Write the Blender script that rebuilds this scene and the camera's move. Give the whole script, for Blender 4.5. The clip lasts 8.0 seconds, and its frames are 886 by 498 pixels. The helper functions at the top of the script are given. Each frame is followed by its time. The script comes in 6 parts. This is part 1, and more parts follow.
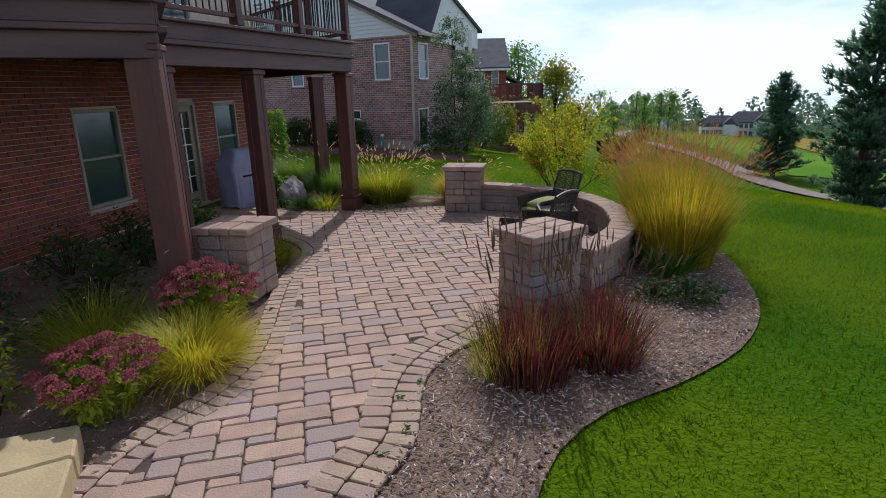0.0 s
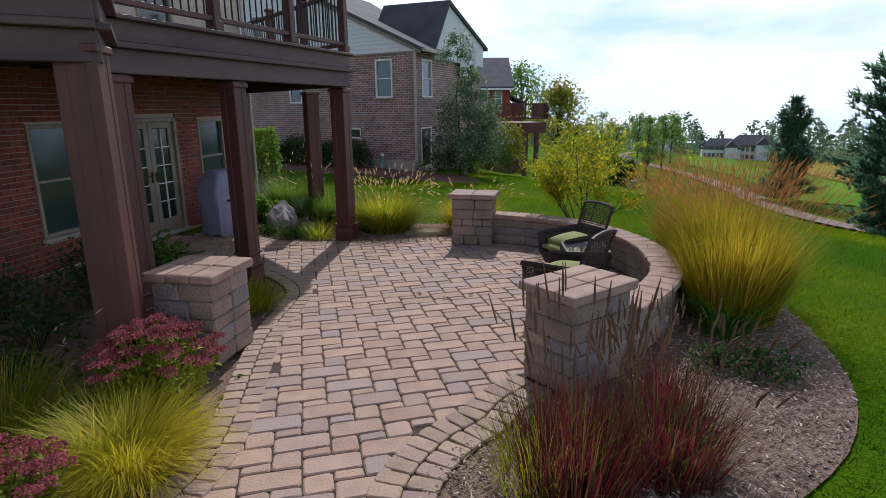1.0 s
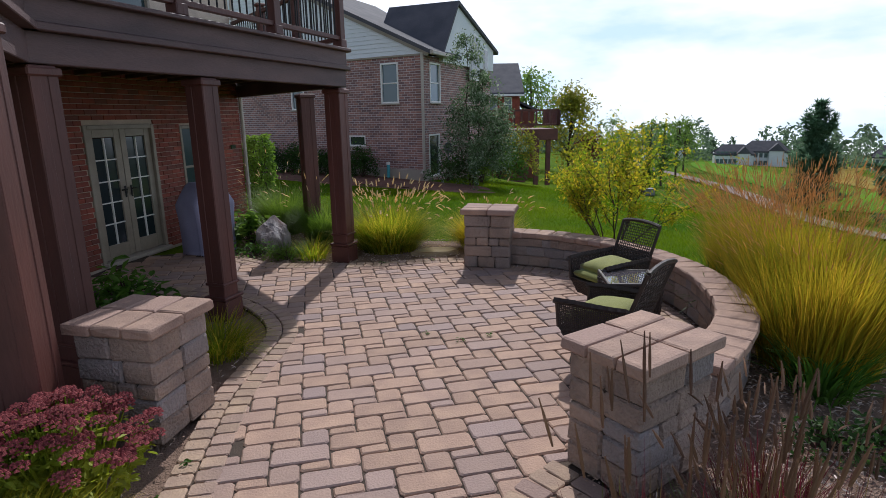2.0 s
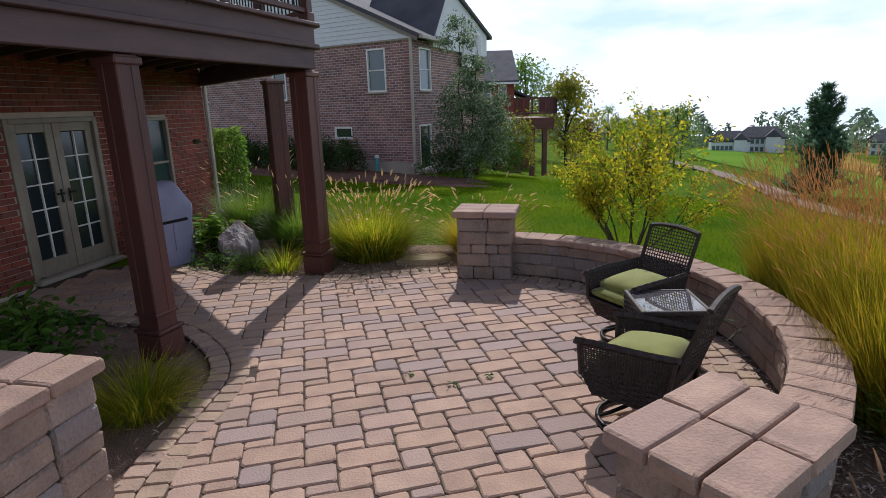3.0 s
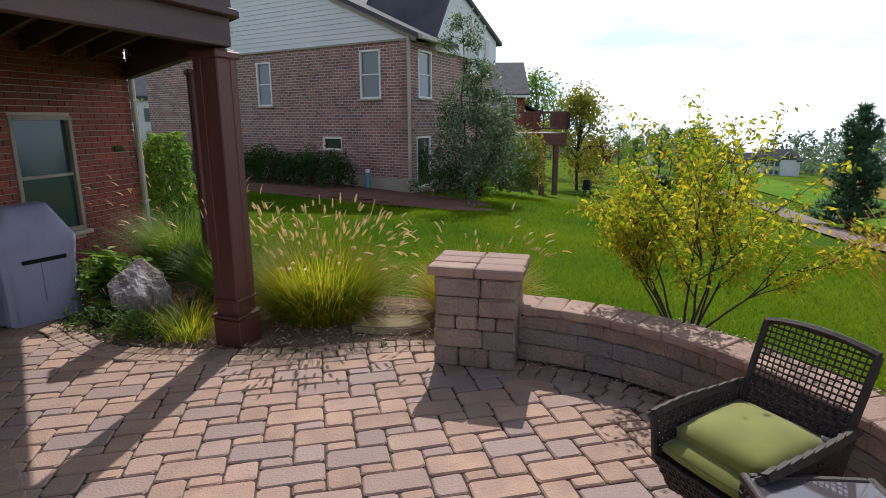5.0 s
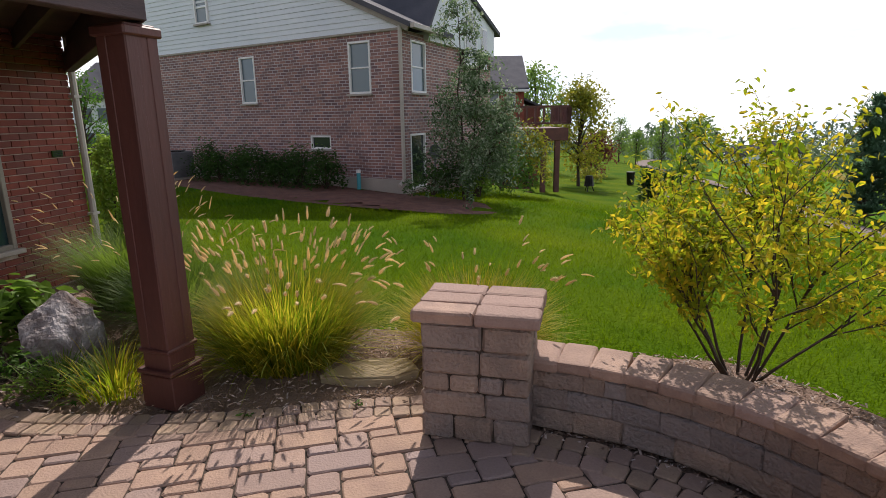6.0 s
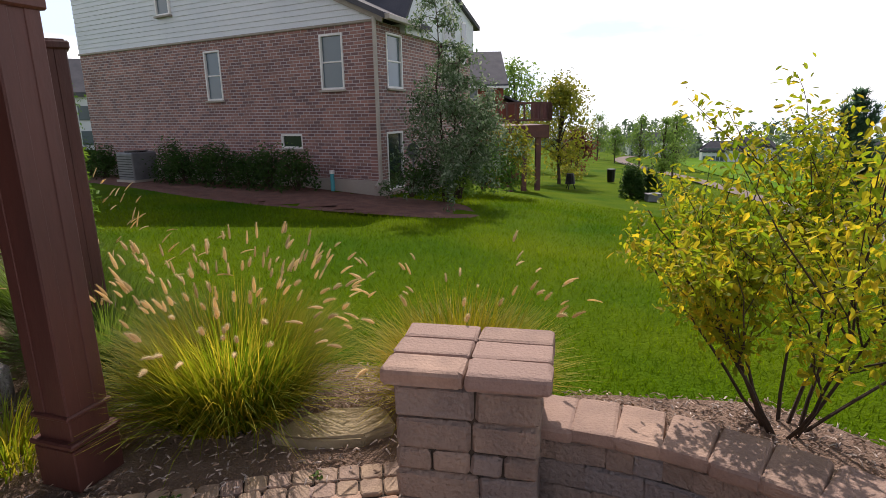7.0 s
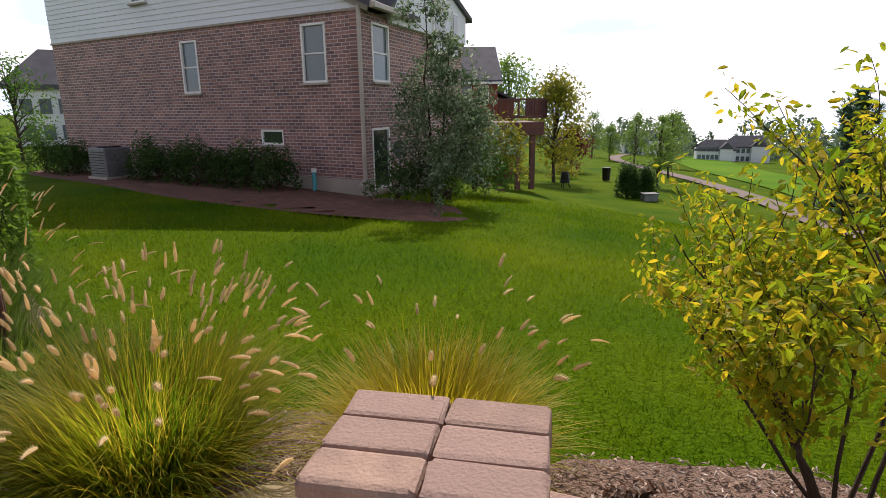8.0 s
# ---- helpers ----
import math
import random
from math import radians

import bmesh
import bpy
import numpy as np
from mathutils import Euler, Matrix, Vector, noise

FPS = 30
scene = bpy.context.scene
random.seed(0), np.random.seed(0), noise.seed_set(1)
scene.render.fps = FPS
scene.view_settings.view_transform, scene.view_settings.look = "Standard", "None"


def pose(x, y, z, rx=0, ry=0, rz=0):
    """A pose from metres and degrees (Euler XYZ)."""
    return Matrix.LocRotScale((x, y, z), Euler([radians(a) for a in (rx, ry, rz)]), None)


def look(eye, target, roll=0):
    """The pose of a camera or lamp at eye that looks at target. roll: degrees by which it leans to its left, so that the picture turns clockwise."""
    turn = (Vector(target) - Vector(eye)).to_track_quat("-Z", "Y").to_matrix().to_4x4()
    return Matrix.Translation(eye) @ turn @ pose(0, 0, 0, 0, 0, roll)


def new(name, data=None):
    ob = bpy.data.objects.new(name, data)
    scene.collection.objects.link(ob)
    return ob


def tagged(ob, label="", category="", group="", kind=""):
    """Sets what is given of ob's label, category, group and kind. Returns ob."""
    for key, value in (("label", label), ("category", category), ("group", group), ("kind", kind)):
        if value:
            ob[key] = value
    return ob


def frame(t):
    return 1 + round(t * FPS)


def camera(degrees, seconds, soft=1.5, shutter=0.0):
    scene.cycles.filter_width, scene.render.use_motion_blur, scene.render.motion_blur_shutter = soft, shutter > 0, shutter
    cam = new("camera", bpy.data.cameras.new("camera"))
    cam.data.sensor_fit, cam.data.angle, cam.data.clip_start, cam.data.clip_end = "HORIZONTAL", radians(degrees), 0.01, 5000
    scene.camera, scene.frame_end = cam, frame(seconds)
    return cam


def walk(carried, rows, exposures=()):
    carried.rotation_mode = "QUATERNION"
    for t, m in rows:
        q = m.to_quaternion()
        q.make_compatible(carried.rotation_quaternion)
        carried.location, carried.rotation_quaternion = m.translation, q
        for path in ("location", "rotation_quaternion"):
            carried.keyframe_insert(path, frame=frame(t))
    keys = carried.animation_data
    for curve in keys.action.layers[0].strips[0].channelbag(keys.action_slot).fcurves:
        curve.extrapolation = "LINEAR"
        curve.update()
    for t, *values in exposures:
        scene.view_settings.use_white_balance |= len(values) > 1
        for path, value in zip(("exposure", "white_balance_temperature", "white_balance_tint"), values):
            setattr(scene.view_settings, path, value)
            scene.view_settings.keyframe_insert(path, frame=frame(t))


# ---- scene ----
cam = camera(76.0, 8.0, 0.8)
ROWS = [  # seconds, eye, target, lean
    (0.0, (0.000, 0.000, 1.976), (0.031, 4.809, 0.608), -1.43),
    (0.5, (-0.095, 0.524, 1.973), (-0.064, 5.351, 0.670), -1.28),
    (1.0, (-0.095, 1.073, 1.968), (-0.049, 5.922, 0.751), -0.54),
    (1.5, (-0.109, 1.640, 1.972), (-0.083, 6.501, 0.801), -0.20),
    (1.7, (-0.118, 1.853, 1.944), (-0.121, 6.721, 0.803), -0.50),
    (2.8, (-0.096, 3.020, 1.860), (-0.096, 7.868, 0.636), -1.67),
    (3.0, (-0.050, 3.246, 1.846), (-0.041, 8.092, 0.616), -1.75),
    (3.5, (0.035, 3.824, 1.785), (0.063, 8.677, 0.582), -1.32),
    (4.0, (0.125, 4.353, 1.752), (0.124, 9.219, 0.603), -0.81),
    (4.5, (0.184, 4.837, 1.748), (0.142, 9.709, 0.625), -0.37),
    (4.7, (0.193, 5.023, 1.752), (0.154, 9.898, 0.638), -0.12),
    (6.0, (0.265, 6.355, 1.738), (0.224, 11.220, 0.588), -0.95),
    (6.5, (0.265, 6.717, 1.738), (0.286, 11.581, 0.583), -1.28),
    (7.0, (0.266, 7.095, 1.728), (0.402, 11.953, 0.553), -1.13),
    (7.5, (0.345, 7.471, 1.732), (0.520, 12.319, 0.521), -1.22),
    (8.0, (0.419, 7.830, 1.707), (0.607, 12.679, 0.502), -0.67),
]
walk(cam, [(t, look([1.1 * c for c in eye], [1.1 * c for c in target], lean)) for t, eye, target, lean in ROWS], [(0.0, -0.1, 5800, 10.5), (1.5, -0.08, 5900, 11), (3.0, -0.02, 6000, 12.5), (4.5, 0.14, 6100, 12.5), (6.0, 0.22, 6600, 15), (8.0, 0.22, 6750, 18)])
# ---- light ----
SIZE = 1.1  # plan units to metres

# world and sun: afternoon sun ahead of the walk, 45 degrees high
world = bpy.data.worlds.new("sky")
scene.world = world
world.use_nodes = True
wt = world.node_tree
wt.nodes.clear()
sky = wt.nodes.new("ShaderNodeTexSky")
sky.sky_type = "NISHITA"
sky.sun_disc = False
sky.sun_elevation = radians(44)
sky.sun_rotation = radians(7)
sky.air_density, sky.dust_density, sky.ozone_density = 1.0, 2.2, 1.0
wco = wt.nodes.new("ShaderNodeTexCoord")
wmap = wt.nodes.new("ShaderNodeMapping")
wmap.inputs["Scale"].default_value = (1.0, 1.0, 3.2)
wno = wt.nodes.new("ShaderNodeTexNoise")
wno.inputs["Scale"].default_value = 2.1
wno.inputs["Detail"].default_value = 7.0
wno.inputs["Roughness"].default_value = 0.55
wra = wt.nodes.new("ShaderNodeValToRGB")
wra.color_ramp.elements[0].position, wra.color_ramp.elements[1].position = 0.16, 0.34
wmx = wt.nodes.new("ShaderNodeMixRGB")
wcl = wt.nodes.new("ShaderNodeTexNoise")  # bright cloud with pale blue gaps
wcl.inputs["Scale"].default_value = 3.4
wcl.inputs["Detail"].default_value = 6.0
wgr = wt.nodes.new("ShaderNodeValToRGB")
wgr.color_ramp.elements[0].position, wgr.color_ramp.elements[1].position = 0.4, 0.56
wve = wt.nodes.new("ShaderNodeMixRGB")
wve.inputs["Color1"].default_value, wve.inputs["Color2"].default_value = (8.4, 10.6, 13.2, 1), (12.8, 13.1, 13.6, 1)
wt.links.new(wmap.outputs[0], wcl.inputs["Vector"])
wt.links.new(wcl.outputs["Fac"], wgr.inputs["Fac"])
wt.links.new(wgr.outputs["Color"], wve.inputs["Fac"])
wt.links.new(wve.outputs[0], wmx.inputs["Color2"])
wbg = wt.nodes.new("ShaderNodeBackground")
wbg.inputs["Strength"].default_value = 0.088
wou = wt.nodes.new("ShaderNodeOutputWorld")
wt.links.new(wco.outputs["Generated"], wmap.inputs["Vector"])
wt.links.new(wmap.outputs[0], wno.inputs["Vector"])
wt.links.new(wno.outputs["Fac"], wra.inputs["Fac"])
wse = wt.nodes.new("ShaderNodeSeparateXYZ")
wel = wt.nodes.new("ShaderNodeMapRange")  # bright haze low down, clearer overhead
wel.interpolation_type = "SMOOTHSTEP"
wel.inputs["From Min"].default_value, wel.inputs["From Max"].default_value = 0.2, 0.62
wel.inputs["To Min"].default_value, wel.inputs["To Max"].default_value = 1.0, 0.08
wmu = wt.nodes.new("ShaderNodeMath")
wmu.operation = "MULTIPLY"
wt.links.new(wco.outputs["Generated"], wse.inputs[0])
wt.links.new(wse.outputs["Z"], wel.inputs["Value"])
wt.links.new(wra.outputs["Color"], wmu.inputs[0])
wt.links.new(wel.outputs[0], wmu.inputs[1])
wt.links.new(wmu.outputs[0], wmx.inputs["Fac"])
wt.links.new(sky.outputs[0], wmx.inputs["Color1"])
wt.links.new(wmx.outputs[0], wbg.inputs["Color"])
wt.links.new(wbg.outputs[0], wou.inputs["Surface"])

sun = new("sun", bpy.data.lights.new("sun", "SUN"))
sun.data.energy = 3.5
sun.data.angle = radians(0.6)
sun.data.color = (1.0, 0.95, 0.87)
sun.matrix_basis = look((1.0, 10.0, 10.3), (0, 0, 0))


# ---- helpers of this scene ----
def lin(r, g, b):
    """Linear colour from 0-255 values."""
    return tuple(((c / 255 + 0.055) / 1.055) ** 2.4 if c > 10 else c / 255 / 12.92 for c in (r, g, b)) + (1,)


def surface(name, c1, c2, rough=0.7, scale=3.0, fine=60.0, bump=0.3, spread=0.0, metal=0.0, island=False, c3=None, spec=0.5, see=0.0, sheen=0.0, stretch=(1, 1, 1), reach=0.01):
    """Two-scale noise material. spread: change of value from piece to piece; see: light let through thin leaves."""
    m = bpy.data.materials.new(name)
    m.use_nodes = True
    nt = m.node_tree
    n, l = nt.nodes, nt.links
    b = n["Principled BSDF"]
    geo = n.new("ShaderNodeNewGeometry")
    mp = n.new("ShaderNodeMapping")
    mp.inputs["Scale"].default_value = stretch
    l.new(geo.outputs["Position"], mp.inputs["Vector"])
    big, small = n.new("ShaderNodeTexNoise"), n.new("ShaderNodeTexNoise")
    big.inputs["Scale"].default_value, small.inputs["Scale"].default_value = scale, fine
    big.inputs["Detail"].default_value, small.inputs["Detail"].default_value = 5, 4
    l.new(mp.outputs[0], big.inputs["Vector"])
    l.new(mp.outputs[0], small.inputs["Vector"])
    mix = n.new("ShaderNodeMixRGB")
    mix.inputs["Color1"].default_value, mix.inputs["Color2"].default_value = c1, c2
    ramp = n.new("ShaderNodeMapRange")
    ramp.inputs["From Min"].default_value, ramp.inputs["From Max"].default_value = 0.32, 0.68
    l.new(big.outputs["Fac"], ramp.inputs["Value"])
    l.new(ramp.outputs[0], mix.inputs["Fac"])
    col = mix.outputs[0]
    if c3 or spread:
        if island:
            rnd = geo.outputs["Random Per Island"]
        else:
            oi = n.new("ShaderNodeObjectInfo")
            rnd = oi.outputs["Random"]
    if c3:
        m3 = n.new("ShaderNodeMixRGB")
        m3.inputs["Color2"].default_value = c3
        r3 = n.new("ShaderNodeMapRange")
        r3.inputs["From Min"].default_value, r3.inputs["From Max"].default_value = 0.45, 1.0
        l.new(rnd, r3.inputs["Value"])
        l.new(r3.outputs[0], m3.inputs["Fac"])
        l.new(col, m3.inputs["Color1"])
        col = m3.outputs[0]
    val = n.new("ShaderNodeMapRange")
    val.inputs["To Min"].default_value, val.inputs["To Max"].default_value = 0.82, 1.18
    l.new(small.outputs["Fac"], val.inputs["Value"])
    hsv = n.new("ShaderNodeHueSaturation")
    l.new(col, hsv.inputs["Color"])
    vout = val.outputs[0]
    if spread:
        wn = n.new("ShaderNodeTexWhiteNoise")
        wn.noise_dimensions = "1D"
        l.new(rnd, wn.inputs["W"])
        v2 = n.new("ShaderNodeMapRange")
        v2.inputs["To Min"].default_value, v2.inputs["To Max"].default_value = 1 - spread, 1 + spread
        l.new(wn.outputs["Value"], v2.inputs["Value"])
        mu = n.new("ShaderNodeMath")
        mu.operation = "MULTIPLY"
        l.new(vout, mu.inputs[0])
        l.new(v2.outputs[0], mu.inputs[1])
        vout = mu.outputs[0]
    l.new(vout, hsv.inputs["Value"])
    l.new(hsv.outputs[0], b.inputs["Base Color"])
    b.inputs["Roughness"].default_value = rough
    b.inputs["Metallic"].default_value = metal
    b.inputs["Specular IOR Level"].default_value = spec
    b.inputs["Sheen Weight"].default_value = sheen
    if bump:
        bp = n.new("ShaderNodeBump")
        bp.inputs["Strength"].default_value = bump
        bp.inputs["Distance"].default_value = reach
        l.new(small.outputs["Fac"], bp.inputs["Height"])
        l.new(bp.outputs[0], b.inputs["Normal"])
    if see:
        tr = n.new("ShaderNodeBsdfTranslucent")
        ms = n.new("ShaderNodeMixShader")
        ms.inputs["Fac"].default_value = see
        l.new(hsv.outputs[0], tr.inputs["Color"])
        l.new(b.outputs[0], ms.inputs[1])
        l.new(tr.outputs[0], ms.inputs[2])
        l.new(ms.outputs[0], n["Material Output"].inputs["Surface"])
    return m


def masonry(name, c1, c2, mortar, turn, width=0.21, height=0.075, gap=0.009):
    """Brick courses on an upright wall that runs at the angle turn from x, for walls far off."""
    m = bpy.data.materials.new(name)
    m.use_nodes = True
    n, l = m.node_tree.nodes, m.node_tree.links
    b = n["Principled BSDF"]
    geo = n.new("ShaderNodeNewGeometry")
    mp = n.new("ShaderNodeMapping")
    mp.vector_type = "POINT"
    mp.inputs["Rotation"].default_value = (0, 0, -turn)
    l.new(geo.outputs["Position"], mp.inputs["Vector"])
    sep, com = n.new("ShaderNodeSeparateXYZ"), n.new("ShaderNodeCombineXYZ")
    l.new(mp.outputs[0], sep.inputs[0])
    l.new(sep.outputs["X"], com.inputs["X"])
    l.new(sep.outputs["Z"], com.inputs["Y"])
    br = n.new("ShaderNodeTexBrick")
    br.inputs["Color1"].default_value, br.inputs["Color2"].default_value, br.inputs["Mortar"].default_value = c1, c2, mortar
    br.inputs["Scale"].default_value = 1.0
    br.inputs["Mortar Size"].default_value = gap
    br.inputs["Mortar Smooth"].default_value = 0.3
    br.inputs["Bias"].default_value = -0.1
    br.inputs["Brick Width"].default_value, br.inputs["Row Height"].default_value = width * SIZE, height * SIZE
    l.new(com.outputs[0], br.inputs["Vector"])
    no = n.new("ShaderNodeTexNoise")
    no.inputs["Scale"].default_value, no.inputs["Detail"].default_value = 1.3, 6
    l.new(geo.outputs["Position"], no.inputs["Vector"])
    mr = n.new("ShaderNodeMapRange")
    mr.inputs["To Min"].default_value, mr.inputs["To Max"].default_value = 0.65, 1.35
    l.new(no.outputs["Fac"], mr.inputs["Value"])
    hs = n.new("ShaderNodeHueSaturation")
    l.new(br.outputs["Color"], hs.inputs["Color"])
    l.new(mr.outputs[0], hs.inputs["Value"])
    l.new(hs.outputs[0], b.inputs["Base Color"])
    b.inputs["Roughness"].default_value = 0.88
    bp = n.new("ShaderNodeBump")
    bp.invert = True
    bp.inputs["Strength"].default_value, bp.inputs["Distance"].default_value = 0.7, 0.01
    l.new(br.outputs["Fac"], bp.inputs["Height"])
    l.new(bp.outputs[0], b.inputs["Normal"])
    return m


def glassy(name, c, rough=0.06):
    m = bpy.data.materials.new(name)
    m.use_nodes = True
    b = m.node_tree.nodes["Principled BSDF"]
    b.inputs["Base Color"].default_value = c
    b.inputs["Roughness"].default_value = rough
    b.inputs["Specular IOR Level"].default_value = 0.5
    b.inputs["Coat Weight"].default_value = 0.25
    b.inputs["Coat Roughness"].default_value = 0.03
    return m


M = {}
M["grass"] = surface("lawn", lin(58, 92, 3), lin(92, 110, 5), 1.0, 0.35, 30, 1.0, reach=0.04, spec=0.05)
M["blade"] = surface("lawn_blade", lin(74, 110, 4), lin(116, 136, 8), 0.7, 0.35, 14, 0, 0.4, island=True, see=0.6, spec=0.1)
M["mulch"] = surface("mulch", lin(122, 98, 84), lin(150, 124, 108), 0.95, 4, 70, 1.0, reach=0.03)
M["redmulch"] = surface("red_mulch", lin(124, 82, 66), lin(98, 64, 54), 0.95, 4, 40, 1.0, reach=0.03)
M["chip"] = surface("mulch_chip", lin(134, 108, 90), lin(166, 140, 122), 0.9, 5, 80, 0.3, 0.5, island=True, c3=lin(200, 184, 176))
M["paver"] = surface("paver", lin(180, 149, 128), lin(162, 133, 117), 0.85, 5, 70, 0.6, 0.11, c3=lin(156, 135, 129))
M["paverj"] = surface("paver_far", lin(180, 149, 128), lin(162, 133, 117), 0.85, 5, 70, 0.6, 0.11, c3=lin(156, 135, 129), island=True)
M["border"] = surface("border_brick", lin(176, 150, 126), lin(154, 130, 114), 0.85, 5, 70, 0.6, 0.14, c3=lin(158, 132, 122))
M["sand"] = surface("joint_sand", lin(84, 70, 60), lin(60, 52, 44), 0.95, 8, 150, 0.5)
M["block"] = surface("wall_block", lin(168, 144, 128), lin(138, 120, 110), 0.9, 4, 45, 0.9, 0.14, c3=lin(142, 132, 130), reach=0.03)
M["cap"] = surface("cap_block", lin(174, 144, 126), lin(146, 120, 107), 0.85, 6, 70, 0.7, 0.1, c3=lin(160, 132, 120))
M["limestone"] = surface("limestone", lin(188, 166, 124), lin(168, 146, 108), 0.85, 3, 60, 0.4)
M["stain"] = surface("stained_wood", lin(98, 56, 48), lin(72, 42, 38), 0.55, 2.0, 40, 0.35, stretch=(1, 1, 0.25))
M["stainh"] = surface("stained_board", lin(98, 74, 72), lin(70, 52, 54), 0.6, 2.0, 40, 0.35, stretch=(0.5, 0.5, 2.5))
M["joist"] = surface("deck_underside", lin(96, 74, 58), lin(70, 54, 46), 0.8, 2.0, 30, 0.3)
M["metal"] = surface("black_metal", lin(22, 20, 20), lin(30, 28, 28), 0.4, 5, 80, 0.05, metal=0.6)
M["wicker"] = surface("wicker", lin(40, 32, 30), lin(58, 46, 42), 0.5, 20, 200, 0.4)
M["cushion"] = surface("cushion", lin(138, 140, 66), lin(124, 127, 58), 0.9, 6, 400, 0.25, sheen=0.2)
M["cover"] = surface("grill_cover", lin(150, 149, 176), lin(132, 132, 158), 0.6, 3, 90, 0.15)
M["rock"] = surface("boulder", lin(196, 188, 188), lin(106, 86, 78), 0.85, 5, 30, 0.9, reach=0.03)
M["flag"] = surface("flagstone", lin(176, 158, 128), lin(150, 132, 104), 0.9, 5, 40, 0.6)
M["frame"] = surface("window_frame", lin(232, 230, 226), lin(222, 220, 216), 0.5, 5, 60, 0.05)
M["framed"] = surface("door_frame", lin(148, 138, 122), lin(134, 124, 110), 0.5, 5, 60, 0.05)
M["pane"] = glassy("pane", (0.02, 0.03, 0.034, 1), 0.1)
M["teal"] = glassy("shaded_pane", (0.025, 0.05, 0.055, 1), 0.12)
M["blind"] = glassy("pane_with_blind", (0.1, 0.135, 0.15, 1), 0.2)
M["tabletop"] = glassy("table_glass", (0.1, 0.09, 0.1, 1), 0.07)
M["tabletop"].node_tree.nodes["Principled BSDF"].inputs["Coat Weight"].default_value = 1.0
M["tabletop"].node_tree.nodes["Principled BSDF"].inputs["Coat IOR"].default_value = 1.9
M["brick"] = surface("brick", lin(142, 74, 58), lin(118, 58, 48), 0.88, 3, 90, 0.5, 0.18, c3=lin(116, 70, 62))
M["brickj"] = surface("brick_far", lin(142, 74, 58), lin(118, 58, 48), 0.88, 3, 90, 0.5, 0.18, c3=lin(116, 70, 62), island=True)
M["mortar"] = surface("mortar", lin(196, 180, 164), lin(178, 162, 148), 0.95, 6, 90, 0.4)
M["siding"] = surface("siding", lin(214, 216, 218), lin(204, 208, 212), 0.6, 1, 40, 0.05)
M["shingle"] = surface("shingle", lin(88, 86, 92), lin(70, 70, 78), 0.9, 1.5, 25, 0.6, 0.1, island=True)
M["gutter"] = surface("gutter", lin(186, 176, 164), lin(170, 160, 150), 0.5, 3, 50, 0.05)
M["concrete"] = surface("concrete", lin(176, 166, 154), lin(156, 148, 138), 0.9, 1, 60, 0.3)
M["asphalt"] = surface("cart_path", lin(140, 126, 118), lin(126, 114, 108), 0.95, 1, 40, 0.2, spec=0.1)
M["bark"] = surface("bark", lin(74, 58, 46), lin(54, 42, 34), 0.9, 8, 60, 0.6)
M["plastic"] = surface("teal_pipe", lin(60, 150, 160), lin(70, 160, 168), 0.5, 4, 60, 0)
M["steel"] = surface("grey_steel", lin(120, 122, 124), lin(100, 102, 106), 0.5, 4, 60, 0.05, metal=0.3)


def leafmat(name, a, b_, c3=None, spread=0.25, see=0.55):
    return surface(name, a, b_, 0.6, 1.5, 30, 0, spread, island=True, c3=c3, see=see)


M["leaf"] = leafmat("shrub_leaf", lin(116, 146, 26), lin(170, 174, 34), lin(222, 192, 46), see=0.66)
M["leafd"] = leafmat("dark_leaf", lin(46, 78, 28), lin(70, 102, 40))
M["leafm"] = leafmat("mid_leaf", lin(66, 108, 34), lin(98, 134, 46))
M["vine"] = leafmat("vine_leaf", lin(96, 132, 40), lin(130, 158, 60))
M["needle"] = leafmat("needle", lin(84, 116, 88), lin(110, 140, 110), see=0.6)
# greyed green: the haze of distance is put into this leaf colour
M["faraway"] = leafmat("hazed_far_leaf", lin(92, 114, 88), lin(114, 132, 104))
# the pale third colour paints sky glints onto some of the birch leaves
M["birch"] = leafmat("glinting_birch_leaf", lin(72, 98, 60), lin(94, 118, 78), lin(158, 168, 144), see=0.58)
M["treeg"] = leafmat("tree_leaf", lin(104, 136, 58), lin(130, 156, 72))
M["treey"] = leafmat("yellow_leaf", lin(112, 128, 40), lin(164, 154, 46))
M["treer"] = leafmat("red_leaf", lin(96, 50, 44), lin(120, 66, 52))
M["gblade"] = leafmat("fountain_blade", lin(98, 132, 20), lin(160, 164, 30), lin(212, 188, 58), see=0.68)
M["fblade"] = leafmat("golden_fountain_blade", lin(150, 154, 22), lin(198, 180, 34), lin(218, 190, 60), see=0.66)
M["tblade"] = leafmat("tall_blade", lin(118, 132, 22), lin(178, 160, 34), lin(214, 172, 52))
M["dblade"] = leafmat("sedge_blade", lin(84, 118, 34), lin(122, 146, 50))
M["yblade"] = leafmat("gold_blade", lin(176, 170, 30), lin(204, 188, 44))
M["rblade"] = leafmat("red_blade", lin(98, 18, 40), lin(104, 34, 44), lin(112, 96, 52))
M["plume"] = leafmat("plume", lin(226, 200, 150), lin(240, 220, 176), see=0.55)
M["haze"] = leafmat("seed_haze", lin(204, 162, 110), lin(220, 180, 128), see=0.65)
M["spike"] = leafmat("seed_spike", lin(140, 106, 80), lin(98, 70, 56), see=0.3)
M["sedum"] = surface("sedum_flower", lin(178, 88, 88), lin(142, 60, 64), 0.9, 14, 160, 1.0, 0.2, island=True, reach=0.02)
M["sedleaf"] = leafmat("sedum_leaf", lin(136, 156, 44), lin(176, 180, 56))


def link(name, bm, mat, parent=None):
    me = bpy.data.meshes.new(name)
    bm.to_mesh(me)
    bm.free()
    me.materials.append(mat)
    ob = new(name, me)
    ob.parent = parent
    return ob


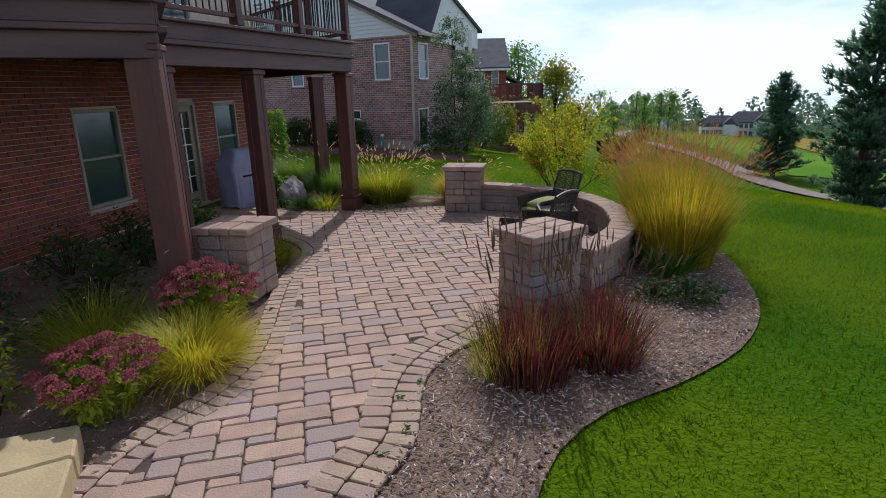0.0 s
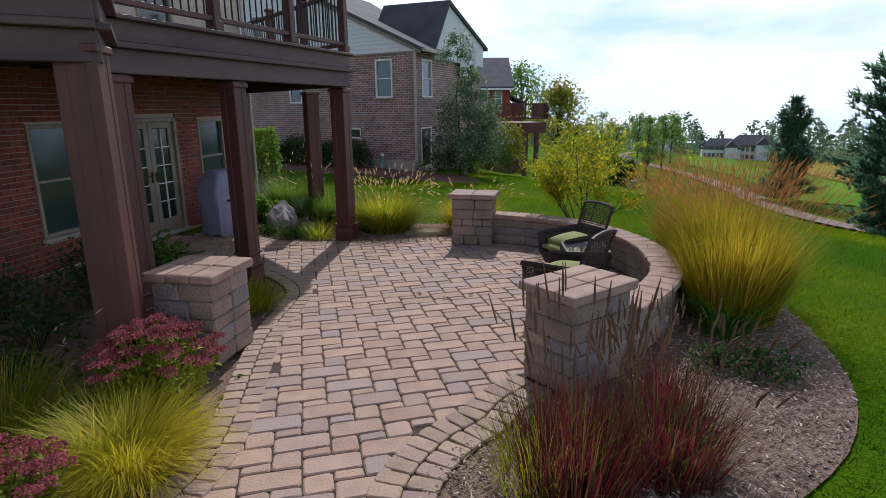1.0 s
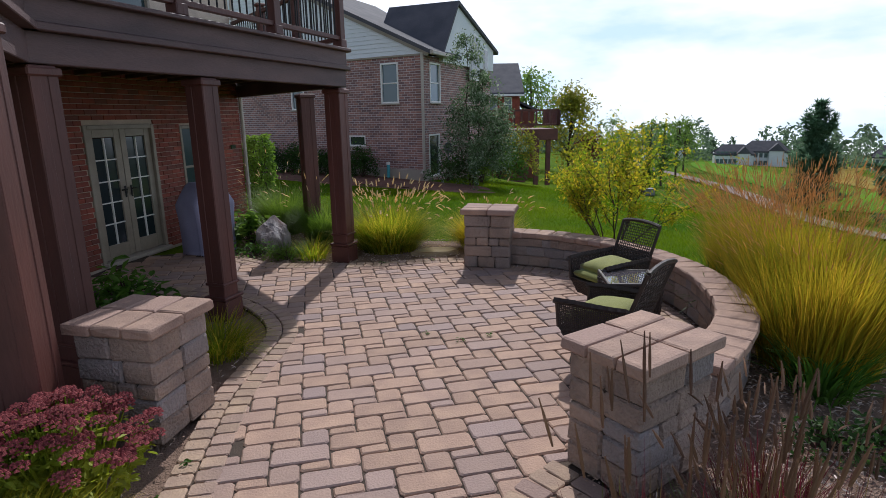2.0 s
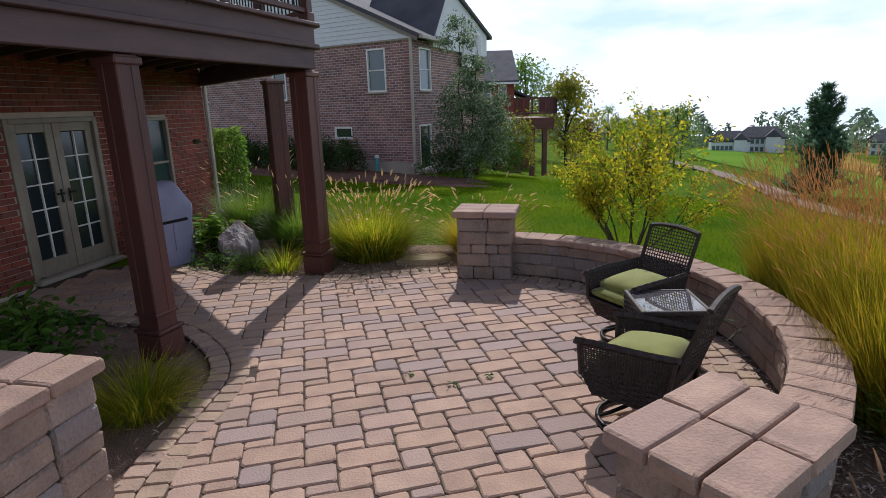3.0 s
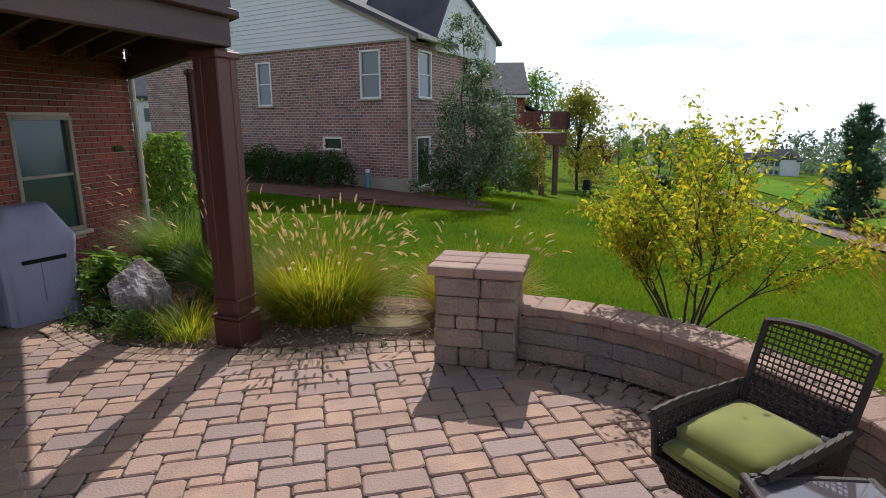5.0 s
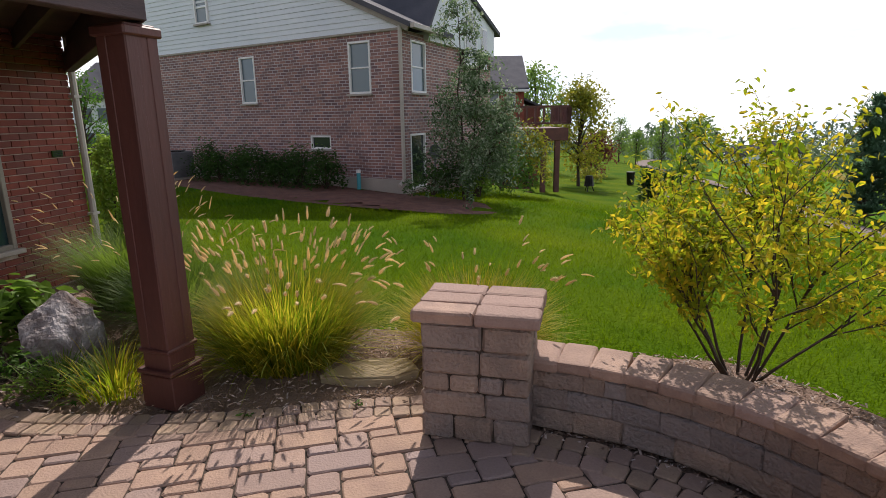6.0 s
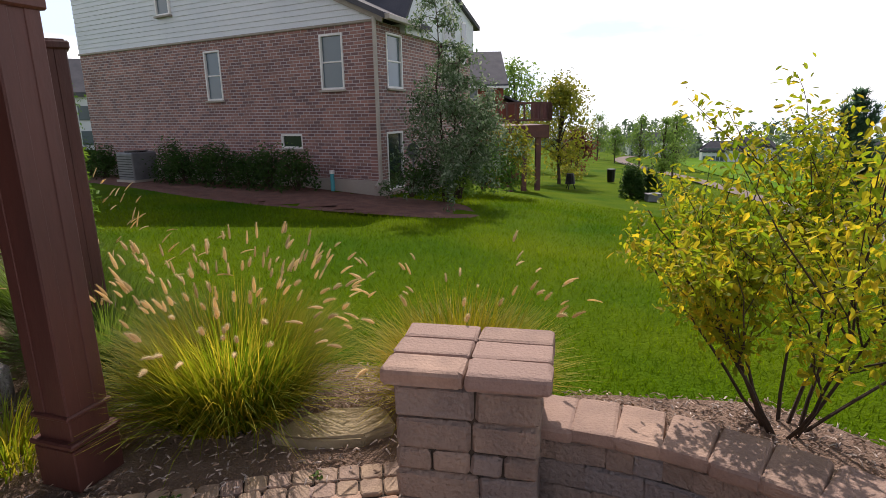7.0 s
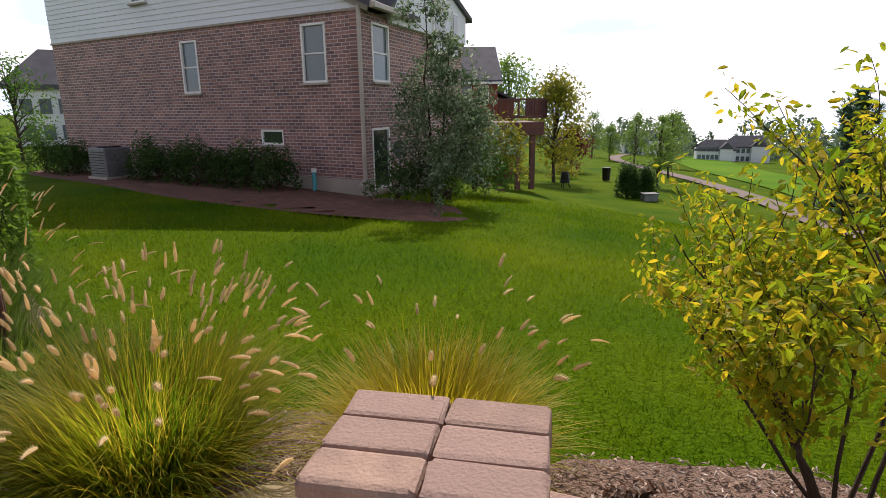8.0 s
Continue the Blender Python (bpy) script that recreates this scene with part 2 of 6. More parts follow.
def part(name, bm, mat, parent, label=""):
    ob = link(name, bm, mat, parent)
    if label:
        ob["label"] = label
    return ob


def raw(name, verts, faces, mat, parent=None, label="", smooth=False):
    me = bpy.data.meshes.new(name)
    me.from_pydata(verts, [], faces)
    if smooth:
        me.polygons.foreach_set("use_smooth", [True] * len(me.polygons))
    me.materials.append(mat)
    ob = new(name, me)
    ob.parent = parent
    if label:
        ob["label"] = label
    return ob


def thing(name, label, category, m=None, group="", kind=""):
    ob = new(name)
    ob.empty_display_size = 0.2
    if m is not None:
        ob.matrix_basis = m
    return tagged(ob, label, category, group, kind)


def box(bm, x, y, z, sx, sy, sz, rz=0.0, bev=0.0, rx=0.0, ry=0.0, segs=1):
    """Box centred at x, y, z."""
    g = bmesh.ops.create_cube(bm, size=1.0)
    vs = g["verts"]
    bmesh.ops.scale(bm, vec=(sx, sy, sz), verts=vs)
    if bev:
        es = list({e for v in vs for e in v.link_edges})
        r = bmesh.ops.bevel(bm, geom=es, offset=bev, segments=segs, affect="EDGES", profile=0.5)
        vs = list({v for f in r["faces"] for v in f.verts} | {v for v in vs if v.is_valid})
    mt = Matrix.Translation((x, y, z)) @ Euler((rx, ry, rz)).to_matrix().to_4x4()
    bmesh.ops.transform(bm, matrix=mt, verts=vs)
    return vs


def boxed(*a, **k):
    bm = bmesh.new()
    box(bm, *a, **k)
    return bm


def beam_between(bm, a, b, w, h, bev=0.0):
    """Board from a to b, w wide across, h high."""
    a, b = Vector(a), Vector(b)
    d = b - a
    g = bmesh.ops.create_cube(bm, size=1.0)
    vs = g["verts"]
    bmesh.ops.scale(bm, vec=(d.length, w, h), verts=vs)
    if bev:
        es = list({e for v in vs for e in v.link_edges})
        r = bmesh.ops.bevel(bm, geom=es, offset=bev, segments=1, affect="EDGES")
        vs = list({v for f in r["faces"] for v in f.verts} | {v for v in vs if v.is_valid})
    ang = math.atan2(d.y, d.x)
    el = -math.atan2(d.z, math.hypot(d.x, d.y))
    bmesh.ops.transform(bm, matrix=Matrix.Translation((a + b) / 2) @ Euler((0, el, ang)).to_matrix().to_4x4(), verts=vs)


def prism(bm, pts, z0, z1):
    """Upright solid over a flat outline."""
    lo = [bm.verts.new((p[0], p[1], z0)) for p in pts]
    hi = [bm.verts.new((p[0], p[1], z1)) for p in pts]
    n = len(pts)
    for i in range(n):
        bm.faces.new((lo[i], lo[(i + 1) % n], hi[(i + 1) % n], hi[i]))
    bm.faces.new(hi)
    bm.faces.new(lo[::-1])


def tube(verts, faces, pts, r0, r1, sides=6):
    """Tapered tube along points, added to vertex and face lists."""
    base = len(verts)
    n = len(pts)
    for i, p in enumerate(pts):
        p = Vector(p)
        d = (Vector(pts[min(i + 1, n - 1)]) - Vector(pts[max(i - 1, 0)])).normalized()
        s = d.cross(Vector((0.31, 0.2, 0.93))).normalized()
        if s.length < 0.1:
            s = Vector((1, 0, 0))
        t = d.cross(s)
        r = r0 + (r1 - r0) * i / max(n - 1, 1)
        for k in range(sides):
            a = 2 * math.pi * k / sides
            verts.append(tuple(p + (s * math.cos(a) + t * math.sin(a)) * r))
    for i in range(n - 1):
        for k in range(sides):
            a, b = base + i * sides + k, base + i * sides + (k + 1) % sides
            faces.append((a, b, b + sides, a + sides))
    faces.append(tuple(base + k for k in range(sides))[::-1])
    faces.append(tuple(base + (n - 1) * sides + k for k in range(sides)))


def spline(pts, n, closed=False):
    """n points, evenly spaced, on a smooth curve through pts."""
    P = [np.array(p, float) for p in pts]
    out = []
    m = len(P) if closed else len(P) - 1
    for i in range(m):
        if closed:
            p0, p1, p2, p3 = P[i - 1], P[i], P[(i + 1) % len(P)], P[(i + 2) % len(P)]
        else:
            p0, p1, p2, p3 = P[max(i - 1, 0)], P[i], P[i + 1], P[min(i + 2, len(P) - 1)]
        for k in range(24):
            t = k / 24
            out.append(0.5 * (2 * p1 + (p2 - p0) * t + (2 * p0 - 5 * p1 + 4 * p2 - p3) * t * t + (3 * p1 - p0 - 3 * p2 + p3) * t ** 3))
    out.append(P[0] if closed else P[-1])
    out = np.array(out)
    d = np.concatenate([[0], np.cumsum(np.linalg.norm(np.diff(out, axis=0), axis=1))])
    q = np.linspace(0, d[-1], n)
    return np.stack([np.interp(q, d, out[:, i]) for i in range(out.shape[1])], 1)


def run_length(pts):
    s = spline(pts, 200)
    return float(np.linalg.norm(np.diff(s, axis=0), axis=1).sum())


def inside(p, poly):
    x, y = p
    c = False
    n = len(poly)
    for i in range(n):
        x1, y1 = poly[i][0], poly[i][1]
        x2, y2 = poly[(i + 1) % n][0], poly[(i + 1) % n][1]
        if (y1 > y) != (y2 > y) and x < (x2 - x1) * (y - y1) / (y2 - y1) + x1:
            c = not c
    return c


def inside_many(xy, poly):
    """Which of many points lie in an outline."""
    x, y = xy[:, 0], xy[:, 1]
    c = np.zeros(len(xy), bool)
    n = len(poly)
    for i in range(n):
        x1, y1, x2, y2 = *poly[i][:2], *poly[(i + 1) % n][:2]
        if y1 == y2:
            continue
        c ^= ((y1 > y) != (y2 > y)) & (x < (x2 - x1) * (y - y1) / (y2 - y1) + x1)
    return c


# ---- ground ----
def ground_height(x, y):
    return float(np.interp(x + 0.5 * y, [8, 12, 16.5, 20.5, 30, 64, 109, 1500], [0, -0.3, -0.9, -2.0, -2.9, -5, -8, -100]))


def make_ground():
    xs = [-900, -500, -250, -120, -60, -40, -28] + list(np.arange(-22, 40.1, 2.0)) + [46, 54, 64, 80, 105, 140, 200, 320, 560, 1000]
    ys = [-300, -120, -60, -30, -16] + list(np.arange(-10, 60.1, 2.0)) + [68, 80, 98, 125, 170, 240, 360, 600, 1100]
    v = [(x, y, ground_height(x, y) - 0.05 + (0.02 * noise.noise((x * 0.3, y * 0.3, 0)) if -10 < x < 30 and 11 < y < 60 else 0)) for y in ys for x in xs]
    w = len(xs)
    f = [(j * w + i, j * w + i + 1, (j + 1) * w + i + 1, (j + 1) * w + i) for j in range(len(ys) - 1) for i in range(w - 1)]
    return tagged(raw("ground", v, f, M["grass"], smooth=True), "mown green lawn falling away to a golf course", "ground", kind="structure")


make_ground()

BED_RIGHT = [(-0.46, 2.41), (-0.27, 2.88), (-0.24, 3.4), (-0.18, 3.8), (0.0, 4.12), (0.26, 4.4), (0.45, 4.7), (0.7, 5.0), (1.25, 5.3), (1.7, 5.9), (1.95, 6.4), (2.1, 7.2), (1.95, 8.0), (1.6, 8.6), (1.1, 9.0), (0.6, 9.25), (0.35, 9.5), (0.5, 9.9), (1.1, 10.34), (1.7, 10.26), (2.3, 10.15), (2.6, 9.75), (2.9, 9.2), (3.25, 8.4), (3.45, 7.4), (3.4, 6.4), (3.15, 5.4), (2.84, 4.66), (2.32, 4.0), (1.63, 3.5), (1.07, 3.2), (0.66, 2.8), (0.45, 2.38), (0.25, 1.8), (-0.2, 1.1), (-0.9, 0.2), (-1.4, 0.1), (-0.85, 1.3)]
BED_LEFT = [(-2.1, 1.9), (-1.85, 2.6), (-1.85, 2.95), (-1.6, 3.4), (-1.45, 3.9), (-1.5, 4.5), (-1.6, 5.2), (-1.68, 5.9), (-1.64, 6.8), (-1.75, 7.2), (-2.2, 7.8), (-2.9, 8.15), (-4.0, 8.2), (-5.2, 8.2), (-6.5, 2.0)]
BED_TOP = [(-4.0, 10.3), (-3.35, 10.0), (-2.95, 9.75), (-2.4, 9.42), (-1.6, 9.34), (-0.95, 9.37), (-0.5, 9.47), (0.1, 9.52), (0.5, 9.7), (0.75, 10.1), (0.4, 10.7), (-0.3, 10.9), (-1.2, 11.1), (-2.2, 11.6), (-3.0, 12.8), (-3.9, 13.6), (-4.6, 12.6)]
BED_NEIGHBOUR = [(-1.0, 20.5), (-4.0, 22.4), (-10.5, 26.5), (-11.2, 25.2), (-7.6, 22.3), (-4.6, 19.7), (-1.7, 17.75), (-0.2, 17.1), (0.8, 17.2), (1.25, 17.6), (1.2, 18.4), (0.9, 19.5)]


def fill_mesh(bm, pts, z, rough=0.0, seed=0, cells=0.12):
    """Bumpy filled outline, its rim dipping into the ground: a rim strip and an inner grid."""
    vs = [bm.verts.new((p[0], p[1], z - 0.012)) for p in pts]
    bm.faces.new(vs)
    bmesh.ops.triangulate(bm, faces=bm.faces[:])
    x0, x1 = min(p[0] for p in pts), max(p[0] for p in pts)
    y0, y1 = min(p[1] for p in pts), max(p[1] for p in pts)
    nx, ny = int((x1 - x0) / cells) + 2, int((y1 - y0) / cells) + 2
    gx, gy = np.meshgrid(x0 + np.arange(nx) * cells, y0 + np.arange(ny) * cells)
    ok = inside_many(np.stack([gx.ravel(), gy.ravel()], 1), pts).reshape(ny, nx)
    inner = ok.copy()
    inner[1:-1, 1:-1] &= ok[:-2, 1:-1] & ok[2:, 1:-1] & ok[1:-1, :-2] & ok[1:-1, 2:]
    grid = {}
    for j in range(ny):
        for i in range(nx):
            if ok[j, i]:
                x, y = float(gx[j, i]), float(gy[j, i])
                h = rough * noise.noise((x * 2.1 + seed, y * 2.1, seed)) + rough * 0.6 * noise.noise((x * 9, y * 9, seed))
                grid[i, j] = bm.verts.new((x, y, z + h if inner[j, i] else z - 0.014))
    for j in range(ny - 1):
        for i in range(nx - 1):
            q = [(i, j), (i + 1, j), (i + 1, j + 1), (i, j + 1)]
            if all(k in grid for k in q):
                bm.faces.new([grid[k] for k in q])
    bmesh.ops.recalc_face_normals(bm, faces=bm.faces[:])
    for f in bm.faces:
        if f.normal.z < 0:
            f.normal_flip()
        f.smooth = True


def mulch_bed(name, pts, z, label, cells=0.12, mat="mulch"):
    bm = bmesh.new()
    fill_mesh(bm, [tuple(p) for p in spline(pts, 90, closed=True)[:-1]], z, 0.018, len(pts), cells)
    return tagged(link(name, bm, M[mat]), label, "mulch bed", kind="structure")


def chips(name, pts, z, count, seed, label, avoid=None):
    """Loose wood chips over a bed."""
    r = random.Random(seed)
    x0, x1 = min(p[0] for p in pts), max(p[0] for p in pts)
    y0, y1 = min(p[1] for p in pts), max(p[1] for p in pts)
    v, f = [], []
    g = np.random.RandomState(seed)
    xy = np.stack([g.uniform(x0, x1, count * 4), g.uniform(y0, y1, count * 4)], 1)
    xy = xy[inside_many(xy, pts)][:count]
    for x, y in xy.tolist():
        a, ln, w = r.uniform(0, 6.28), r.uniform(0.02, 0.055), r.uniform(0.006, 0.016)
        m = Matrix.Translation((x, y, z + r.uniform(0.0, 0.022))) @ Euler((r.uniform(-0.5, 0.5), r.uniform(-0.5, 0.5), a)).to_matrix().to_4x4()
        b = len(v)
        for p in ((-ln / 2, -w / 2, 0), (ln / 2, -w / 3, 0), (ln / 2, w / 2, 0), (-ln / 2, w / 3, 0), (0, 0, 0.006)):
            v.append(tuple(m @ Vector(p)))
        f += [(b, b + 1, b + 4), (b + 1, b + 2, b + 4), (b + 2, b + 3, b + 4)]
    return tagged(raw(name, v, f, M["chip"]), label, "mulch", kind="stuff")


mulch_bed("mulch_bed", BED_RIGHT, -0.022, "shredded bark mulch bed between path and lawn", 0.06)
mulch_bed("mulch_bed", BED_LEFT, -0.022, "bark mulch bed along the house under the deck", 0.2)
mulch_bed("mulch_bed", BED_TOP, -0.022, "bark mulch bed with ornamental grasses beyond the patio", 0.15)
far_bed = mulch_bed("mulch_bed", BED_NEIGHBOUR, 0.0, "red-brown mulch bed at the foot of the neighbouring house", 0.4, "redmulch")
for vert in far_bed.data.vertices:
    vert.co.z += ground_height(vert.co.x, vert.co.y) - 0.03
chips("mulch_chips", BED_RIGHT, -0.012, 16000, 1, "loose shredded bark chips")
chips("mulch_chips", BED_TOP, -0.012, 5000, 2, "loose bark chips under the grasses")
chips("mulch_chips", BED_LEFT, -0.012, 3500, 3, "loose bark chips under the deck")

# ---- patio and path paving ----
EDGE_LEFT = [(-3.6, -0.9), (-2.6, 0.4), (-2.12, 1.6), (-2.02, 2.4), (-1.97, 2.85), (-1.83, 3.2), (-1.68, 3.5), (-1.57, 3.95), (-1.6, 4.5), (-1.7, 5.2), (-1.77, 5.8), (-1.76, 6.3), (-1.74, 6.8), (-1.8, 7.12), (-2.0, 7.47), (-2.33, 7.83), (-2.7, 8.05), (-3.4, 8.22), (-4.72, 8.3)]
EDGE_TOP = [(-3.55, 10.15), (-3.15, 10.05), (-2.8, 9.78), (-2.4, 9.53), (-1.64, 9.46), (-0.97, 9.5), (-0.5, 9.6), (0.12, 9.66)]
EDGE_RIGHT = [(-1.95, -0.6), (-1.2, 0.6), (-0.62, 1.7), (-0.37, 2.41), (-0.17, 2.88), (-0.14, 3.4), (-0.08, 3.72), (0.09, 4.02), (0.33, 4.26), (0.5, 4.52), (0.72, 4.72)]
WALL_INNER = [(0.68, 9.26), (1.2, 9.02), (1.65, 8.62), (1.98, 8.05), (2.13, 7.35), (2.06, 6.66), (1.9, 6.22), (1.62, 5.8), (1.3, 5.45)]

outline = [tuple(p) for p in spline(EDGE_LEFT, 70)] + [(-4.5, 10.05), (-3.75, 10.3)] + [tuple(p) for p in spline(EDGE_TOP, 30)] + [(0.5, 9.4)] + [tuple(p) for p in spline(WALL_INNER, 30)] + [tuple(p) for p in spline(EDGE_RIGHT, 50)][::-1]
bm = bmesh.new()
prism(bm, outline, -0.12, -0.014)
paving = tagged(link("patio", bm, M["sand"]), "patio of tumbled pinkish-tan concrete pavers with a buff border", "patio", kind="structure")


def worn_box(w, d, h, bev, seed, jit=0.004):
    """Tumbled block standing on z = 0, with rounded, uneven edges."""
    bm = bmesh.new()
    box(bm, 0, 0, h / 2, w, d, h, bev=bev, segs=2 if bev > 0.0165 else 1)
    r = random.Random(seed)
    for v in bm.verts:
        v.co += Vector((r.uniform(-jit, jit), r.uniform(-jit, jit), r.uniform(-jit, jit) * 0.4))
    return bm


def flat_paver(w, d, h, bev, seed):
    """Paver with a rounded top rim; 22 triangles and no underside."""
    r = random.Random(seed)
    v, f = [], []
    c = min(0.016, 0.12 * min(w, d))
    ring = [(w / 2 - c, -d / 2), (w / 2, -d / 2 + c), (w / 2, d / 2 - c), (w / 2 - c, d / 2), (-w / 2 + c, d / 2), (-w / 2, d / 2 - c), (-w / 2, -d / 2 + c), (-w / 2 + c, -d / 2)]
    ring = [(x + r.uniform(-0.004, 0.004), y + r.uniform(-0.004, 0.004)) for x, y in ring]
    for z, k in ((-0.03, 0.0), (h - bev, 0.0), (h, bev)):
        for x, y in ring:
            v.append((x - math.copysign(k, x), y - math.copysign(k, y), z + (r.uniform(-0.0015, 0.0015) if k else 0)))
    for j in range(2):
        for i in range(8):
            f.append((j * 8 + i, j * 8 + (i + 1) % 8, (j + 1) * 8 + (i + 1) % 8, (j + 1) * 8 + i))
    f.append(tuple(range(16, 24)))
    return v, f


def mesh_of(name, v, f, mat):
    me = bpy.data.meshes.new(name)
    me.from_pydata(v, [], f)
    me.materials.append(mat)
    return me


UNIT = 0.0845


def lay_pattern():
    """Regular three-piece bond in units: per repeat an oblong 4 x 2, a square 2 x 2 and a half 2 x 1."""
    out = []
    for a in range(-34, 35):
        for b in range(-34, 35):
            x, y = 2 * a - 4 * b, -3 * a - b
            if abs(x) < 75 and abs(y) < 110:
                out += [(x, y - 2, 4, 2), (x, y - 4, 2, 2), (x + 2, y - 3, 2, 1)]
    return out


def make_paving():
    turn = radians(13)
    ca, sa = math.cos(turn), math.sin(turn)
    shapes = {}
    for w, d in ((4, 2), (2, 2), (2, 1)):
        shapes[w, d] = [flat_paver(w * UNIT - 0.008, d * UNIT - 0.008, 0.0, 0.008, 31 * w + d + k) for k in range(4)]
    meshes = {k: [mesh_of("paver", v, f, M["paver"]) for v, f in s] for k, s in shapes.items()}
    r = random.Random(5)
    singles, rest_v, rest_f = 0, [], []
    bands = [(spline(e, 120), w) for e, w in ((EDGE_RIGHT, 0.38), (EDGE_LEFT[:-1], 0.29), (WALL_INNER, 0.27), (EDGE_TOP, 0.24))]
    rim = [tuple(p) for p in outline]
    for i, j, w, d in lay_pattern():
        x, y = (i + w / 2) * UNIT, (j + d / 2) * UNIT
        X, Y = -1.03 + ca * x - sa * y, 6.81 + sa * x + ca * y
        hw, hd = w * UNIT / 2, d * UNIT / 2
        if not all(inside((X + a * hw * ca - b * hd * sa, Y + a * hw * sa + b * hd * ca), rim) for a in (-1, 1) for b in (-1, 1)):
            continue
        if any(np.hypot(e[:, 0] - X, e[:, 1] - Y).min() < w - 0.085 for e, w in bands):
            continue
        q = r.randrange(4)
        tilt = Euler((r.uniform(-0.006, 0.006), r.uniform(-0.006, 0.006), turn + r.uniform(-0.012, 0.012)))
        m = Matrix.Translation((X, Y, r.uniform(-0.003, 0.002))) @ tilt.to_matrix().to_4x4()
        if 5.2 < Y < 8.8 and -1.5 < X < 1.1 and singles < 300:
            ob = new("paver", meshes[w, d][q])
            ob.parent = paving
            ob.matrix_basis = m
            singles += 1
        else:
            v, f = shapes[w, d][q]
            b = len(rest_v)
            rest_v += [tuple(m @ Vector(p)) for p in v]
            rest_f += [tuple(b + k for k in face) for face in f]
    ob = raw("paver_field", rest_v, rest_f, M["paverj"], paving, "tumbled pavers in a random pattern")
    ob["kind"] = "stuff"


def lay_border(edge, rows, length, depth, sign, seed, lift=0.006):
    """Courses of border bricks along an edge; sign: which side of the edge they lie on."""
    r = random.Random(seed)
    fine = spline(edge, 160)
    t = np.gradient(fine, axis=0)
    t /= np.linalg.norm(t, axis=1)[:, None]
    nrm = np.stack([-t[:, 1], t[:, 0]], 1) * sign
    shapes = [mesh_of("border_brick", *flat_paver(length - 0.008, depth - 0.008, 0.0, 0.006, seed + q), M["border"]) for q in range(3)]
    for k in range(rows):
        mid = fine + nrm * depth * (k + 0.5)
        far = np.concatenate([[0], np.cumsum(np.linalg.norm(np.diff(mid, axis=0), axis=1))])
        n = int(far[-1] / length)
        for i in range(n):
            q = np.array([(i + e) * far[-1] / n for e in (0.0, 0.5, 1.0)])
            p = np.stack([np.interp(q, far, mid[:, c]) for c in (0, 1)], 1)
            d = p[2] - p[0]
            ob = new("border_brick", shapes[r.randrange(3)])
            ob.parent = paving
            ob.matrix_basis = Matrix.Translation((p[1][0], p[1][1], lift + r.uniform(-0.0015, 0.0015))) @ Matrix.Rotation(math.atan2(d[1], d[0]) + r.uniform(-0.012, 0.012), 4, "Z")


# ---- block pillars and seat wall ----
def block_object(name, parent, m, w, d, h, mat, seed, bev=0.014, jit=0.006):
    ob = link(name, worn_box(w, d, h, bev, seed, jit), mat, parent)
    ob.matrix_basis = m
    return ob


def pillar(x, y, turn, w, d, cols, rows, label, seed):
    """Block pier: five courses and a cap of cols by rows slabs."""
    r = random.Random(seed)
    top = thing("pillar", label, "pillar", pose(x, y, 0, 0, 0, turn), group="patio pillars")
    bw, bd = w - 0.09, d - 0.07
    core = boxed(0, 0, 0.33, bw - 0.05, bd - 0.05, 0.66)
    part("core", core, M["sand"], top)
    z = 0.0
    for c, h in enumerate((0.145, 0.14, 0.1, 0.14, 0.15)):
        n = (3, 2, 4, 2, 2)[c]
        for side in (0, 1):
            cuts = [0] + sorted((k + r.uniform(-0.18, 0.18)) / n for k in range(1, n)) + [1]
            for k in range(n):
                a, b = cuts[k], cuts[k + 1]
                block_object("block", top, pose((a + b - 1) / 2 * bw + 0, (side - 0.5) * bd * 0.5, z, 0, 0, r.uniform(-0.8, 0.8)), (b - a) * bw - 0.005, bd / 2 - 0.004, h - 0.004, M["block"], seed * 50 + c * 9 + k + side * 5)
        z += h
    for i in range(cols):
        for j in range(rows):
            block_object("cap_slab", top, pose((i + 0.5) / cols * w - w / 2, (j + 0.5) / rows * d - d / 2, z + 0.002, r.uniform(-0.4, 0.4), r.uniform(-0.4, 0.4), r.uniform(-1, 1)), w / cols - 0.006, d / rows - 0.006, 0.073, M["cap"], seed * 77 + i * 7 + j, 0.018, 0.005)
    return top


pillar(0.45, 9.34, -14, 0.68, 0.53, 2, 3, "square block pillar with slab cap at the end of the seat wall", 3)
pillar(0.92, 4.98, 36, 0.71, 0.54, 2, 3, "block pillar with slab cap between seat wall and red grasses", 4)
pillar(-2.02, 5.5, -12, 0.62, 0.6, 3, 2, "block pillar with slab cap beside the deck posts", 5)


